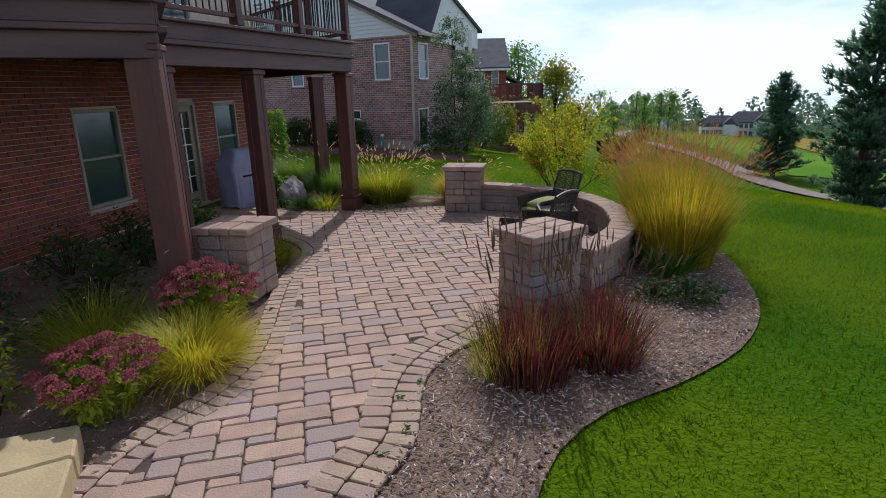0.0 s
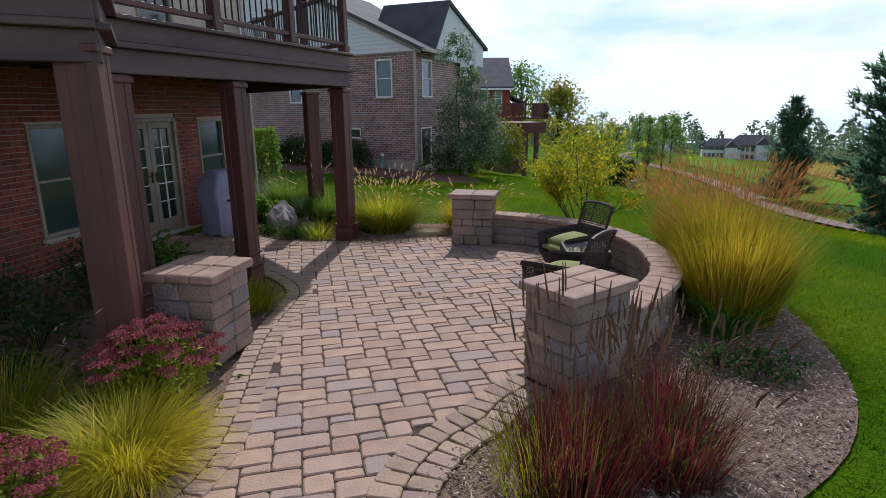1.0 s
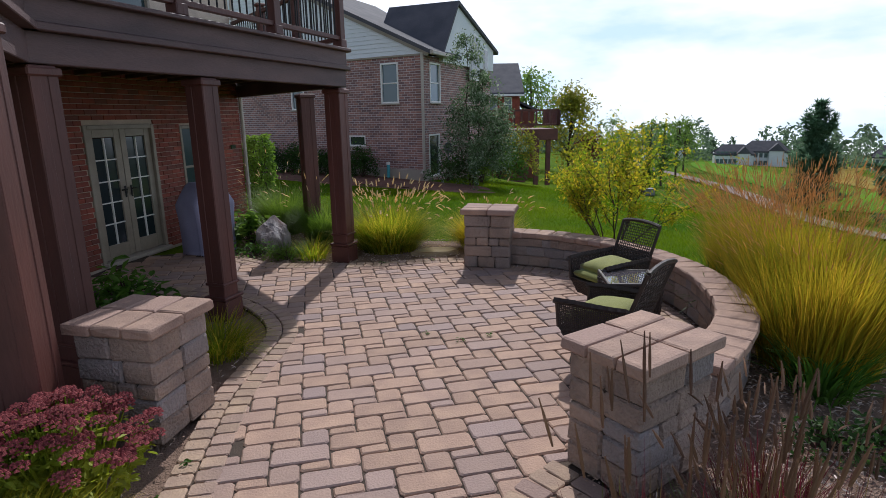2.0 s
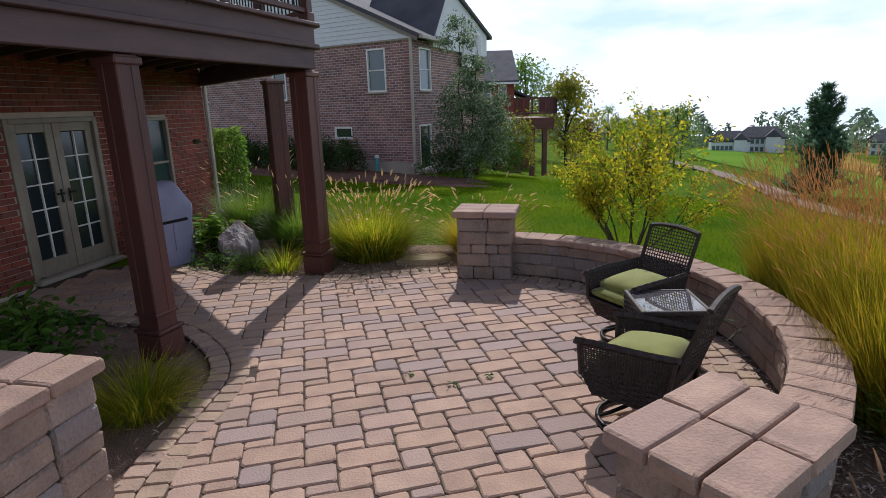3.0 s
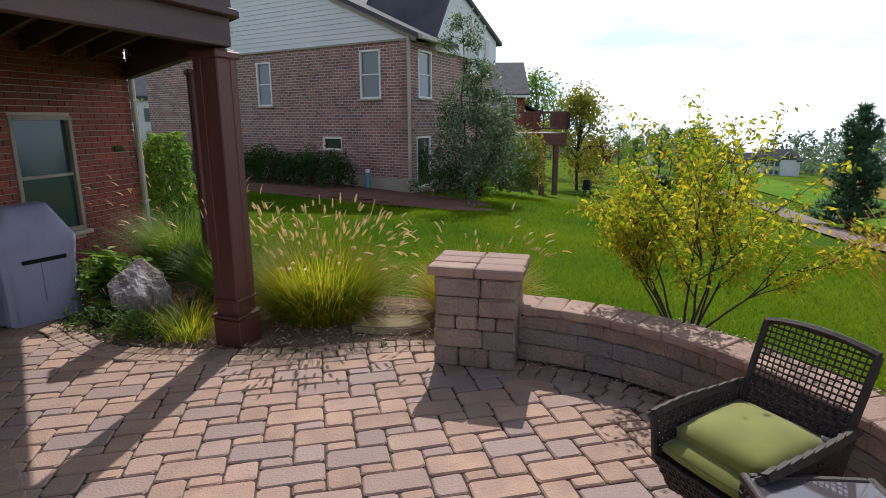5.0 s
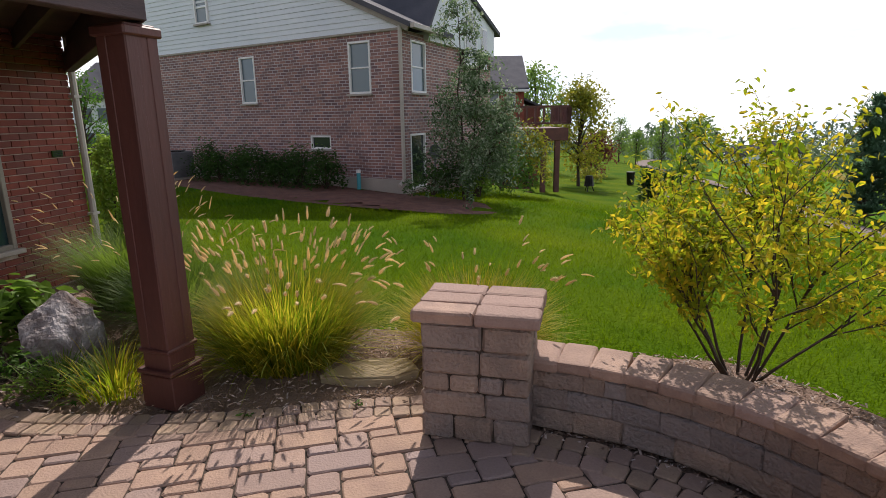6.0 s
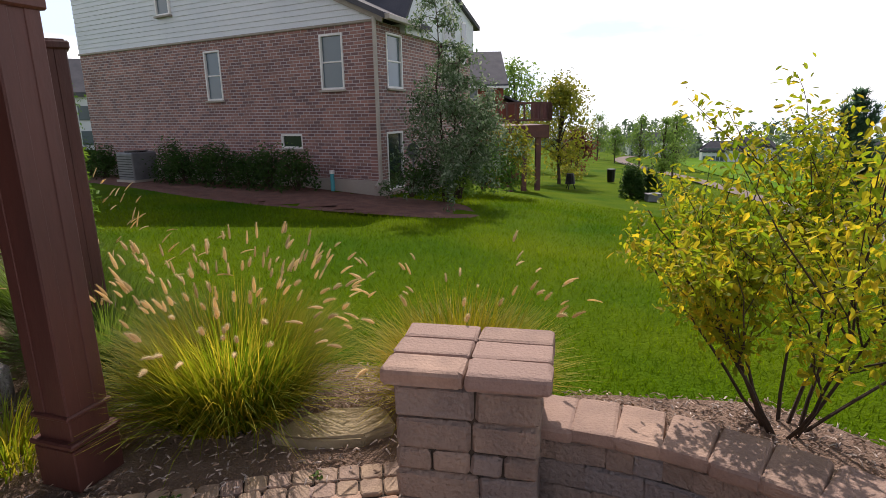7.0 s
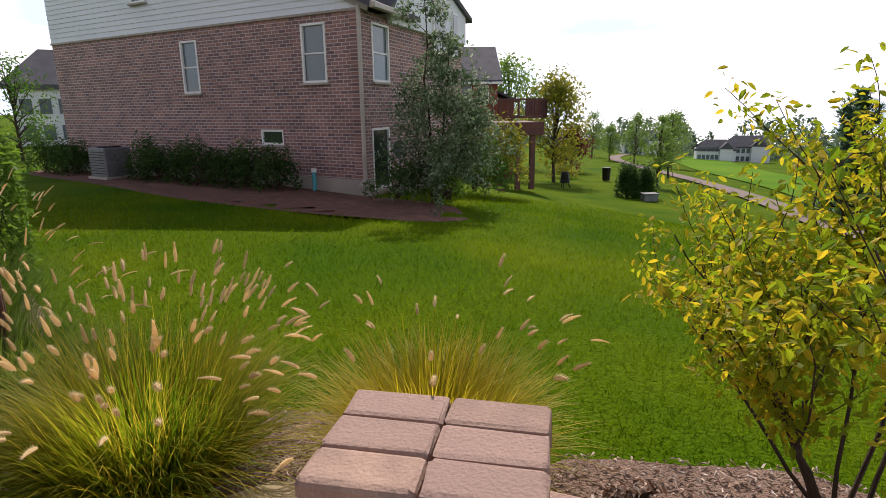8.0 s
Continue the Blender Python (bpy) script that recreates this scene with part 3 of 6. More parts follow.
def seat_wall():
    top = thing("seat_wall", "curved low seat wall of tumbled blocks with slab coping", "wall", kind="structure")
    L = run_length(WALL_INNER)
    r = random.Random(9)

    def course(name, z, h, size, depth, back, mat, bev):
        n = int(L / size)
        pts = spline(WALL_INNER, 2 * n + 1)
        for i in range(n):
            p, t = pts[2 * i + 1], pts[2 * i + 2] - pts[2 * i]
            ln = np.linalg.norm(t)
            t = t / ln
            out = np.array((-t[1], t[0]))
            c = p + out * (depth / 2 + back)
            ob = link(name, worn_box(ln + 0.012, depth, h - 0.004, bev, i * 3 + int(z * 900), 0.005), mat, top)
            ob.matrix_basis = Matrix.Translation((c[0] + r.uniform(-0.004, 0.004), c[1] + r.uniform(-0.004, 0.004), z)) @ Matrix.Rotation(math.atan2(t[1], t[0]) + r.uniform(-0.02, 0.02), 4, "Z")
    course("block", 0.0, 0.13, 0.26, 0.23, 0.035, M["block"], 0.012)
    course("block", 0.13, 0.125, 0.235, 0.23, 0.03, M["block"], 0.012)
    course("soldier_block", 0.255, 0.105, 0.105, 0.23, 0.03, M["block"], 0.01)
    course("coping_slab", 0.362, 0.072, 0.17, 0.3, 0.0, M["cap"], 0.017)


seat_wall()


# ---- the house and its deck ----
WALL_A = Vector((-3.87, 12.8, 0))
WALL_D = Vector((-0.22, -0.975, 0)).normalized()
WALL_O = Vector((-WALL_D.y, WALL_D.x, 0))
HOUSE = Matrix(((WALL_D.x, WALL_O.x, 0, WALL_A.x), (WALL_D.y, WALL_O.y, 0, WALL_A.y), (0, 0, 1, 0), (0, 0, 0, 1)))
OPENINGS = [(0.92, 1.68, 0.5, 1.8), (2.25, 3.5, 0.02, 1.84), (4.1, 4.95, 0.42, 1.8), (2.0, 2.8, 3.0, 4.3), (3.3, 4.1, 3.0, 4.3), (6.2, 7.0, 3.0, 4.3)]


def pierced(bm, s0, s1, z0, z1, y0, y1, holes):
    """Wall slab from s0 to s1 with rectangular holes, one closed shell."""
    xs = sorted({s0, s1, *[h[0] for h in holes], *[h[1] for h in holes]})
    zs = sorted({z0, z1, *[h[2] for h in holes], *[h[3] for h in holes]})
    solid = lambda i, k: 0 <= i < len(xs) - 1 and 0 <= k < len(zs) - 1 and not any(h[0] <= xs[i] + 1e-6 and h[1] >= xs[i + 1] - 1e-6 and h[2] <= zs[k] + 1e-6 and h[3] >= zs[k + 1] - 1e-6 for h in holes)
    vert = {}

    def V(i, k, y):
        if (i, k, y) not in vert:
            vert[i, k, y] = bm.verts.new((xs[i], y, zs[k]))
        return vert[i, k, y]

    for i in range(len(xs) - 1):
        for k in range(len(zs) - 1):
            if not solid(i, k):
                continue
            q = ((i, k), (i + 1, k), (i + 1, k + 1), (i, k + 1))
            bm.faces.new([V(*p, y1) for p in q][::-1])
            bm.faces.new([V(*p, y0) for p in q])
            for n, (di, dk) in enumerate(((0, -1), (1, 0), (0, 1), (-1, 0))):
                if not solid(i + di, k + dk):
                    a, b = q[n], q[(n + 1) % 4]
                    bm.faces.new((V(*a, y1), V(*b, y1), V(*b, y0), V(*a, y0)))


def sash_window(name, m, w, h, label, parent=None, pane=None, rail=True, frame_mat=None):
    """Double-hung window: frame, sill and two panes, standing at the foot of its opening; y is outwards."""
    top = parent if parent else thing(name, label, "window", m, kind="structure")
    holder = thing("window", label, "", m) if parent else top
    if parent:
        holder.parent = parent
        holder["label"] = label
    f = 0.05
    bm = bmesh.new()
    for x in (-w / 2 + f / 2, w / 2 - f / 2):
        box(bm, x, 0, h / 2, f, 0.09, h, bev=0.006)
    for z in (f / 2, h - f / 2):
        box(bm, 0, 0, z, w - 2 * f, 0.09, f, bev=0.006)
    if rail:
        box(bm, 0, -0.01, h * 0.5, w - 2 * f, 0.06, 0.035, bev=0.005)
    part("window_frame", bm, frame_mat or M["frame"], holder)
    if rail:
        for z0, z1, y in ((f, h * 0.5 - 0.017, -0.012), (h * 0.5 + 0.017, h - f, -0.022)):
            part("pane", boxed(0, y, (z0 + z1) / 2, w - 2 * f, 0.012, z1 - z0), pane or M["pane"], holder)
    else:
        part("pane", boxed(0, -0.015, h / 2, w - 2 * f, 0.012, h - 2 * f), pane or M["pane"], holder)
    part("window_sill", boxed(0, 0.035, -0.025, w + 0.08, 0.13, 0.05, bev=0.008), M["concrete"], holder)
    return holder


def make_house():
    bm = bmesh.new()
    pierced(bm, 0.0, 12.0, -0.1, 5.6, -0.22, -0.012, OPENINGS)
    wall = tagged(link("wall_house", bm, M["mortar"]), "red brick house wall with windows and glazed doors", "wall", kind="structure")
    wall.matrix_basis = HOUSE
    bm = bmesh.new()
    box(bm, 0.11, -3.2, 2.75, 0.2, 5.9, 5.7)
    box(bm, 6.0, -6.2, 2.75, 12, 0.2, 5.7)
    box(bm, 11.9, -3.2, 2.75, 0.2, 5.9, 5.7)
    box(bm, 6.0, -3.2, 5.65, 12.4, 6.6, 0.1)
    shell = tagged(link("wall_house_sides", bm, M["brickj"]), "plain brick sides of the house", "wall", kind="structure")
    shell.matrix_basis = HOUSE
    # bricks, laid in running bond and cut at the openings
    r = random.Random(21)
    bl, bh, cl, ch = 0.186, 0.058, 0.196, 0.068
    shapes = {}

    def brick(ln):
        key = round(ln, 2)
        if key not in shapes:
            b = worn_box(key, 0.04, bh, 0.004, int(key * 100), 0.0016)
            me = bpy.data.meshes.new("brick")
            b.to_mesh(me)
            b.free()
            me.materials.append(M["brick"])
            shapes[key] = (me, [v.co.copy() for v in me.vertices], [tuple(p.vertices) for p in me.polygons])
        return shapes[key]

    v, f, singles = [], [], 0
    for j in range(int(3.3 / ch)):
        z = j * ch
        gaps = [(h[0] - 0.004, h[1] + 0.004) for h in OPENINGS if z < h[3] and z + bh > h[2] - 0.04]
        for i in range(-1, int(8.5 / cl)):
            s = (i + 0.5 + 0.5 * (j % 2)) * cl
            runs = [(max(s - bl / 2, 0.0), s + bl / 2)]
            for g0, g1 in gaps:
                runs = [q for a, b in runs for q in ((a, min(b, g0)), (max(a, g1), b)) if q[1] - q[0] > 0.025]
            for a, b in runs:
                me, co, fa = brick(b - a)
                m = Matrix.Translation(((a + b) / 2, -0.012 + r.uniform(-0.001, 0.002), z))
                if s < 1.1 and z < 2.2 and singles < 300:
                    ob = new("brick", me)
                    ob.parent = wall
                    ob.matrix_basis = m
                    singles += 1
                else:
                    k = len(v)
                    v += [tuple(m @ c) for c in co]
                    f += [tuple(k + n for n in face) for face in fa]
    ob = raw("brickwork", v, f, M["brickj"], wall, "red brick in running bond")
    ob["kind"] = "stuff"
    for n, (a, b, z0, z1) in enumerate(OPENINGS):
        if n == 1:
            continue
        sash_window("window_%d" % (n + 1), HOUSE @ pose((a + b) / 2, -0.03, z0), b - a, z1 - z0, "cream-framed double-hung window in the brick wall", pane=M["teal"], frame_mat=M["framed"])
    # glazed double doors
    a, b, z0, z1 = OPENINGS[1]
    door = thing("door_1", "glazed double patio doors with white muntins in a beige frame", "door", HOUSE @ pose((a + b) / 2, -0.04, z0), kind="structure")
    w, h = b - a, z1 - z0
    bm = bmesh.new()
    box(bm, -w / 2 + 0.03, 0, h / 2, 0.06, 0.12, h, bev=0.006)
    box(bm, w / 2 - 0.03, 0, h / 2, 0.06, 0.12, h, bev=0.006)
    box(bm, 0, 0, h - 0.03, w - 0.12, 0.12, 0.06, bev=0.006)
    part("door_frame", bm, M["framed"], door)
    part("threshold", boxed(0, 0.03, -0.0, w, 0.2, 0.05, bev=0.006), M["concrete"], door)
    for k in (-1, 1):
        lw = w / 2 - 0.07
        cx = k * (lw / 2 + 0.005)
        bm = bmesh.new()
        for x in (cx - lw / 2 + 0.05, cx + lw / 2 - 0.05):
            box(bm, x, -0.005, h / 2 - 0.01, 0.1, 0.045, h - 0.1, bev=0.004)
        box(bm, cx, -0.005, h - 0.11, lw - 0.2, 0.045, 0.1, bev=0.004)
        box(bm, cx, -0.005, 0.13, lw - 0.2, 0.045, 0.2, bev=0.004)
        leaf = part("door_leaf", bm, M["framed"], door)
        part("pane", boxed(cx, -0.012, h / 2 + 0.03, lw - 0.2, 0.01, h - 0.4), M["pane"], leaf)
        bm = bmesh.new()
        box(bm, cx, 0.0, h / 2 + 0.03, 0.016, 0.03, h - 0.4)
        for i in range(1, 5):
            z = 0.23 + (h - 0.4) * i / 5
            box(bm, cx - (lw - 0.2) / 4 - 0.004, 0.0, z, (lw - 0.2) / 2 - 0.01, 0.028, 0.014)
            box(bm, cx + (lw - 0.2) / 4 + 0.004, 0.0, z, (lw - 0.2) / 2 - 0.01, 0.028, 0.014)
        part("muntins", bm, M["frame"], leaf, "white muntin bars")
        bm = bmesh.new()
        box(bm, k * 0.055, 0.04, 0.92, 0.03, 0.012, 0.16, bev=0.004)
        box(bm, k * 0.09, 0.06, 0.95, 0.1, 0.018, 0.02, bev=0.005)
        part("door_handle", bm, M["metal"], leaf, "dark lever handle")
    # downspout at the corner
    v, f = [], []
    tube(v, f, [HOUSE @ Vector(p) for p in ((-0.02, 0.05, 5.4), (-0.02, 0.05, 0.35), (-0.02, 0.06, 0.22), (-0.06, 0.22, 0.06))], 0.035, 0.035, 8)
    ds = thing("downspout", "cream metal downspout on the house corner", "downspout")
    raw("pipe", v, f, M["gutter"], ds)
    for z in (0.7, 2.0, 3.6):
        part("strap", boxed(*(HOUSE @ Vector((-0.02, 0.04, z))), 0.1, 0.09, 0.025, rz=math.atan2(WALL_D.y, WALL_D.x)), M["gutter"], ds)
    vent = thing("wall_vent", "small green vent plate on the brick wall", "vent", HOUSE @ pose(0.3, 0.02, 1.4))
    part("plate", boxed(0, 0, 0, 0.13, 0.02, 0.07, bev=0.004), M["leafd"], vent)
    for k in range(3):
        part("slat", boxed(0, 0.012, -0.02 + k * 0.02, 0.11, 0.012, 0.006), M["metal"], vent)


make_house()

DECK = [(-3.84, 12.82), (-1.4, 9.62), (-2.78, 5.92), (-2.28, 4.92), (-5.2, 3.2), (-5.7, 4.5)]
DECK_Z = 2.62


def deck_post(x, y, h, turn, label, w=0.235):
    top = thing("deck_post", label, "post", pose(x, y, 0, 0, 0, turn), group="deck posts")
    bm = boxed(0, 0, h / 2, w, w, h - 0.02, bev=0.006)
    part("shaft", bm, M["stain"], top)
    for k in range(4):
        a = k * math.pi / 2
        for e in (-1, 1):
            c = Matrix.Rotation(a, 3, "Z") @ Vector((w / 2 - 0.004, e * (w / 2 - 0.035), 0))
            part("corner_board", boxed(c.x, c.y, h / 2 + 0.15, 0.018, 0.07, h - 0.4, rz=a, bev=0.003), M["stain"], top)
    bm = bmesh.new()
    box(bm, 0, 0, 0.09, w + 0.045, w + 0.045, 0.22, bev=0.006)
    part("plinth", bm, M["stain"], top)
    part("plinth_trim", boxed(0, 0, 0.225, w + 0.07, w + 0.07, 0.03, bev=0.008), M["stain"], top)
    part("skirt_trim", boxed(0, 0, 0.36, w + 0.035, w + 0.035, 0.028, bev=0.008), M["stain"], top)
    part("cap_trim", boxed(0, 0, h - 0.05, w + 0.05, w + 0.05, 0.055, bev=0.01), M["stain"], top)
    return top


deck_post(-1.5, 9.68, 2.26, -20, "dark-stained boxed deck post with plinth at the patio edge", 0.21)
deck_post(-2.26, 11.2, 2.26, 33, "dark-stained boxed deck post in the tall grasses", 0.21)
deck_post(-2.28, 7.42, 2.26, -20, "dark-stained boxed deck post with plinth beside the paving", 0.19)
deck_post(-2.78, 6.0, 2.26, -20, "dark-stained boxed deck post behind the block pillar", 0.19)
deck_post(-2.4, 4.98, 2.4, 12, "stout dark-stained deck post in the sedum bed", 0.25)


def make_deck():
    deck = thing("deck", "raised deck of dark-stained timber with railing", "deck", kind="structure")
    bm = bmesh.new()
    prism(bm, DECK, DECK_Z, DECK_Z + 0.05)
    part("deck_floor", bm, M["joist"], deck, "weathered deck boards")
    edge = [Vector((p[0], p[1], 0)) for p in DECK[:5]]
    for a, b in zip(edge, edge[1:]):
        d = (b - a).normalized()
        nrm = Vector((d.y, -d.x, 0)) * -1
        for z, h, o, w, mat in ((2.36, 0.2, 0.0, 0.09, "stainh"), (2.485, 0.05, 0.05, 0.14, "stainh"), (2.6, 0.17, 0.035, 0.06, "stainh"), (2.7, 0.035, 0.06, 0.16, "stainh")):
            bm = bmesh.new()
            beam_between(bm, a + nrm * o + Vector((0, 0, z)) - d * 0.03, b + nrm * o + Vector((0, 0, z)) + d * 0.03, w, h, 0.006)
            part("rim_board", bm, M[mat], deck)
    # joists run from the house to the outer beam
    for k in range(1, 20):
        a = Vector((-3.92, 12.7, 0)).lerp(Vector((-5.7, 4.5, 0)), k / 20)
        t = k / 20 * 0.98
        b = edge[1].lerp(edge[2], min(t * 1.35, 1.0)) if t < 0.74 else edge[2].lerp(edge[3], (t - 0.74) / 0.26)
        bm = bmesh.new()
        beam_between(bm, a + Vector((0, 0, 2.53)), b + Vector((0, 0, 2.53)), 0.035, 0.17)
        part("joist", bm, M["joist"], deck)
    # railing
    def rail_run(a, b, posts):
        d = b - a
        L = d.length
        turn = math.atan2(d.y, d.x)
        for t in posts:
            p = a + d * t
            bm = bmesh.new()
            box(bm, p.x, p.y, 3.14, 0.1, 0.1, 0.9, rz=turn, bev=0.004)
            rp = part("rail_post", bm, M["stain"], deck)
            part("post_cap", boxed(p.x, p.y, 3.62, 0.14, 0.14, 0.05, rz=turn, bev=0.012), M["stain"], rp)
            part("post_foot", boxed(p.x, p.y, 2.78, 0.13, 0.13, 0.1, rz=turn, bev=0.01), M["stain"], rp)
        for z, h in ((2.84, 0.05), (3.52, 0.05)):
            bm = bmesh.new()
            beam_between(bm, a + Vector((0, 0, z)), b + Vector((0, 0, z)), 0.06, h, 0.004)
            part("rail", bm, M["stain"], deck)
        n = int(L / 0.1)
        for k in range(1, n):
            p = a + d * (k / n)
            v, f = [], []
            tube(v, f, [(p.x, p.y, 2.86), (p.x, p.y, 3.5)], 0.009, 0.009, 6)
            raw("baluster", v, f, M["metal"], deck)

    rail_run(edge[1], edge[2], (0.0, 0.33, 0.66, 1.0))
    rail_run(edge[0], edge[1], (0.35, 0.68))
    rail_run(edge[2], edge[3], (1.0,))


make_deck()

# ---- neighbouring house ----
NB_C = Vector((-0.95, 20.4, 0))
NB_U = Vector((-0.85, 0.53, 0)).normalized()
NB_V = Vector((0.4, 0.92, 0)).normalized()
NB_SIDE = Matrix(((NB_U.x, -NB_U.y, 0, NB_C.x), (NB_U.y, NB_U.x, 0, NB_C.y), (0, 0, 1, 0), (0, 0, 0, 1)))  # y points outwards
# brick and mortar lightened and greyed: a bluish haze veil painted into the colours
M["nbrick"] = masonry("hazed_neighbour_brick", lin(156, 114, 104), lin(108, 84, 86), lin(190, 182, 180), math.atan2(NB_U.y, NB_U.x))
M["nbrick_rear"] = masonry("hazed_neighbour_brick_rear", lin(156, 114, 104), lin(108, 84, 86), lin(190, 182, 180), math.atan2(NB_V.y, NB_V.x))


def lap_siding(bm, outline_at, z0, z1, m, step=0.13):
    """Lapped boards; outline_at(z) gives the run from s0 to s1 at a height."""
    z = z0
    while z < z1:
        s0, s1 = outline_at(z + step)
        if s1 - s0 > 0.1:
            vs = [m @ Vector(p) for p in ((s0, 0.022, z), (s1, 0.022, z), (s1, 0.004, z + step), (s0, 0.004, z + step), (s0, 0.0, z), (s1, 0.0, z))]
            q = [bm.verts.new(v) for v in vs]
            bm.faces.new((q[0], q[1], q[2], q[3]))
            bm.faces.new((q[4], q[5], q[1], q[0]))
        z += step


def make_neighbour():
    top = thing("neighbour_house", "two-storey brick house with pale lap siding and grey shingle roof", "house")
    holes = [(0.7, 1.4, 2.28, 3.52), (4.86, 5.5, 2.14, 3.42), (2.14, 2.88, 0.9, 1.26)]
    bm = bmesh.new()
    pierced(bm, -0.22, 11.4, -0.2, 3.68, -0.3, 0, holes)
    bmesh.ops.transform(bm, matrix=NB_SIDE, verts=bm.verts[:])
    part("wall", bm, M["nbrick"], top, "brown-red brick side wall")
    bm = bmesh.new()
    box(bm, 5.56, 0.02, 3.7, 11.68, 0.06, 0.05)
    bmesh.ops.transform(bm, matrix=NB_SIDE, verts=bm.verts[:])
    part("trim", bm, M["framed"], top)
    bm = bmesh.new()
    box(bm, 5.56, -0.06, 0.03, 11.7, 0.28, 0.34)
    bmesh.ops.transform(bm, matrix=NB_SIDE, verts=bm.verts[:])
    part("foundation", bm, M["concrete"], top)
    # gable siding with its rake
    rake = lambda z: (max((z - 3.92) / 0.44 - 0.28, -0.28), 11.4)
    bm = bmesh.new()
    lap_siding(bm, rake, 3.73, 7.2, NB_SIDE)
    part("siding", bm, M["siding"], top, "pale grey lap siding")
    bm = bmesh.new()
    pts = [(-0.28, 3.7), (11.4, 3.7), (11.4, 7.3), (7.4, 7.3)]
    f0 = [bm.verts.new(NB_SIDE @ Vector((s, -0.01, z))) for s, z in pts]
    f1 = [bm.verts.new(NB_SIDE @ Vector((s, -0.25, z))) for s, z in pts]
    bm.faces.new(f0)
    bm.faces.new(f1[::-1])
    for i in range(4):
        bm.faces.new((f0[i], f1[i], f1[(i + 1) % 4], f0[(i + 1) % 4]))
    part("gable_wall", bm, M["siding"], top)
    for a, b, z0, z1 in holes[:2]:
        sash_window("window", NB_SIDE @ pose((a + b) / 2, -0.03, z0), b - a, z1 - z0, "white-framed window with drawn blind", top, M["blind"])
    a, b, z0, z1 = holes[2]
    sash_window("window", NB_SIDE @ pose((a + b) / 2, -0.05, z0), b - a, z1 - z0, "small basement window", top, M["pane"], rail=False)
    sash_window("window", NB_SIDE @ pose(6.9, 0.03, 4.45), 0.6, 0.9, "small upper window in the siding", top, M["blind"])
    # roof plane over the side wall, falling towards the rear
    def roof_slab(name, quad, thick=0.12):
        bm = bmesh.new()
        a = [bm.verts.new(p) for p in quad]
        b = [bm.verts.new((p[0], p[1], p[2] - thick)) for p in quad]
        bm.faces.new(a)
        bm.faces.new(b[::-1])
        for i in range(len(a)):
            bm.faces.new((a[i], b[i], b[(i + 1) % len(a)], a[(i + 1) % len(a)]))
        bmesh.ops.recalc_face_normals(bm, faces=bm.faces[:])
        return part(name, bm, M["shingle"], top, "grey asphalt shingles")
    rear_c = NB_C - NB_U * 0.28
    e0 = rear_c - NB_U * 0.32 - NB_V * 0.22
    r0 = NB_C + NB_U * 7.0 - NB_V * 0.22
    e1, r1 = e0 + NB_V * 2.6, r0 + NB_V * 9.0
    roof_slab("roof", [(e0.x, e0.y, 3.8), (e1.x, e1.y, 3.8), (r1.x, r1.y, 7.14), (r0.x, r0.y, 7.14)])
    # rake board
    bm = bmesh.new()
    b0, b1 = e0 + NB_V * 0.14 + NB_U * 0.1, r0 + NB_V * 0.14
    beam_between(bm, (b0.x, b0.y, 3.68), (b1.x, b1.y, 6.96), 0.04, 0.13)
    part("rake_board", bm, M["framed"], top)
    # rear wall
    turn = math.atan2(NB_V.y, NB_V.x)
    rear = Matrix(((NB_V.x, NB_V.y, 0, rear_c.x), (NB_V.y, -NB_V.x, 0, rear_c.y), (0, 0, 1, 0), (0, 0, 0, 1)))  # y outwards
    rholes = [(0.4, 1.22, 2.28, 3.5), (0.26, 1.1, -0.05, 1.3)]
    bm = bmesh.new()
    pierced(bm, 0, 6.2, -0.6, 3.68, -0.3, 0, rholes)
    bmesh.ops.transform(bm, matrix=rear, verts=bm.verts[:])
    bmesh.ops.recalc_face_normals(bm, faces=bm.faces[:])
    part("wall", bm, M["nbrick_rear"], top, "brown-red brick rear wall")
    for n, (a, b, z0, z1) in enumerate(rholes):
        m = Matrix.Translation(rear @ Vector(((a + b) / 2, -0.03, z0))) @ Matrix.Rotation(turn + math.pi, 4, "Z")
        sash_window("window", m, b - a, z1 - z0, "white-framed rear window" if n != 1 else "dark glazed basement door", top, M["pane"] if n == 1 else M["blind"], rail=n != 1)
    # cross gable of pale siding with an arched window
    g = lambda s, o, z: rear @ Vector((s, o, z))
    bm = bmesh.new()
    pts = [(1.15, 3.55), (6.15, 3.55), (6.15, 4.42), (2.35, 5.45), (1.15, 4.0)]
    f0 = [bm.verts.new(g(s, 0.14, z)) for s, z in pts]
    f1 = [bm.verts.new(g(s, -0.2, z)) for s, z in pts]
    bm.faces.new(f0)
    bm.faces.new(f1[::-1])
    for i in range(5):
        bm.faces.new((f0[i], f1[i], f1[(i + 1) % 5], f0[(i + 1) % 5]))
    bmesh.ops.recalc_face_normals(bm, faces=bm.faces[:])
    part("gable_wall", bm, M["siding"], top)
    for k in (-1, 1):
        e, ze = (6.5, 4.32) if k > 0 else (0.98, 3.84)
        q = [g(2.35, 0.24, 5.57), g(e, 0.24, ze), g(e, -2.4, ze), g(2.35, -2.4, 5.57)]
        roof_slab("roof", [tuple(p) for p in q])
    for s, w in ((4.0, 0.95), (5.15, 0.42)):
        arch = s == 4.0
        hold = new("window")
        hold.parent = top
        hold["label"] = "arched window" if arch else "narrow upper window"
        out, ins = [], []
        n = 12
        hgt = 0.62 if arch else 0.2
        for k in range(n + 1):
            a = math.pi * k / n
            out.append((s + math.cos(a) * w / 2, 4.1 + (hgt - w / 2 if arch else hgt) + (math.sin(a) * w / 2 if arch else 0)))
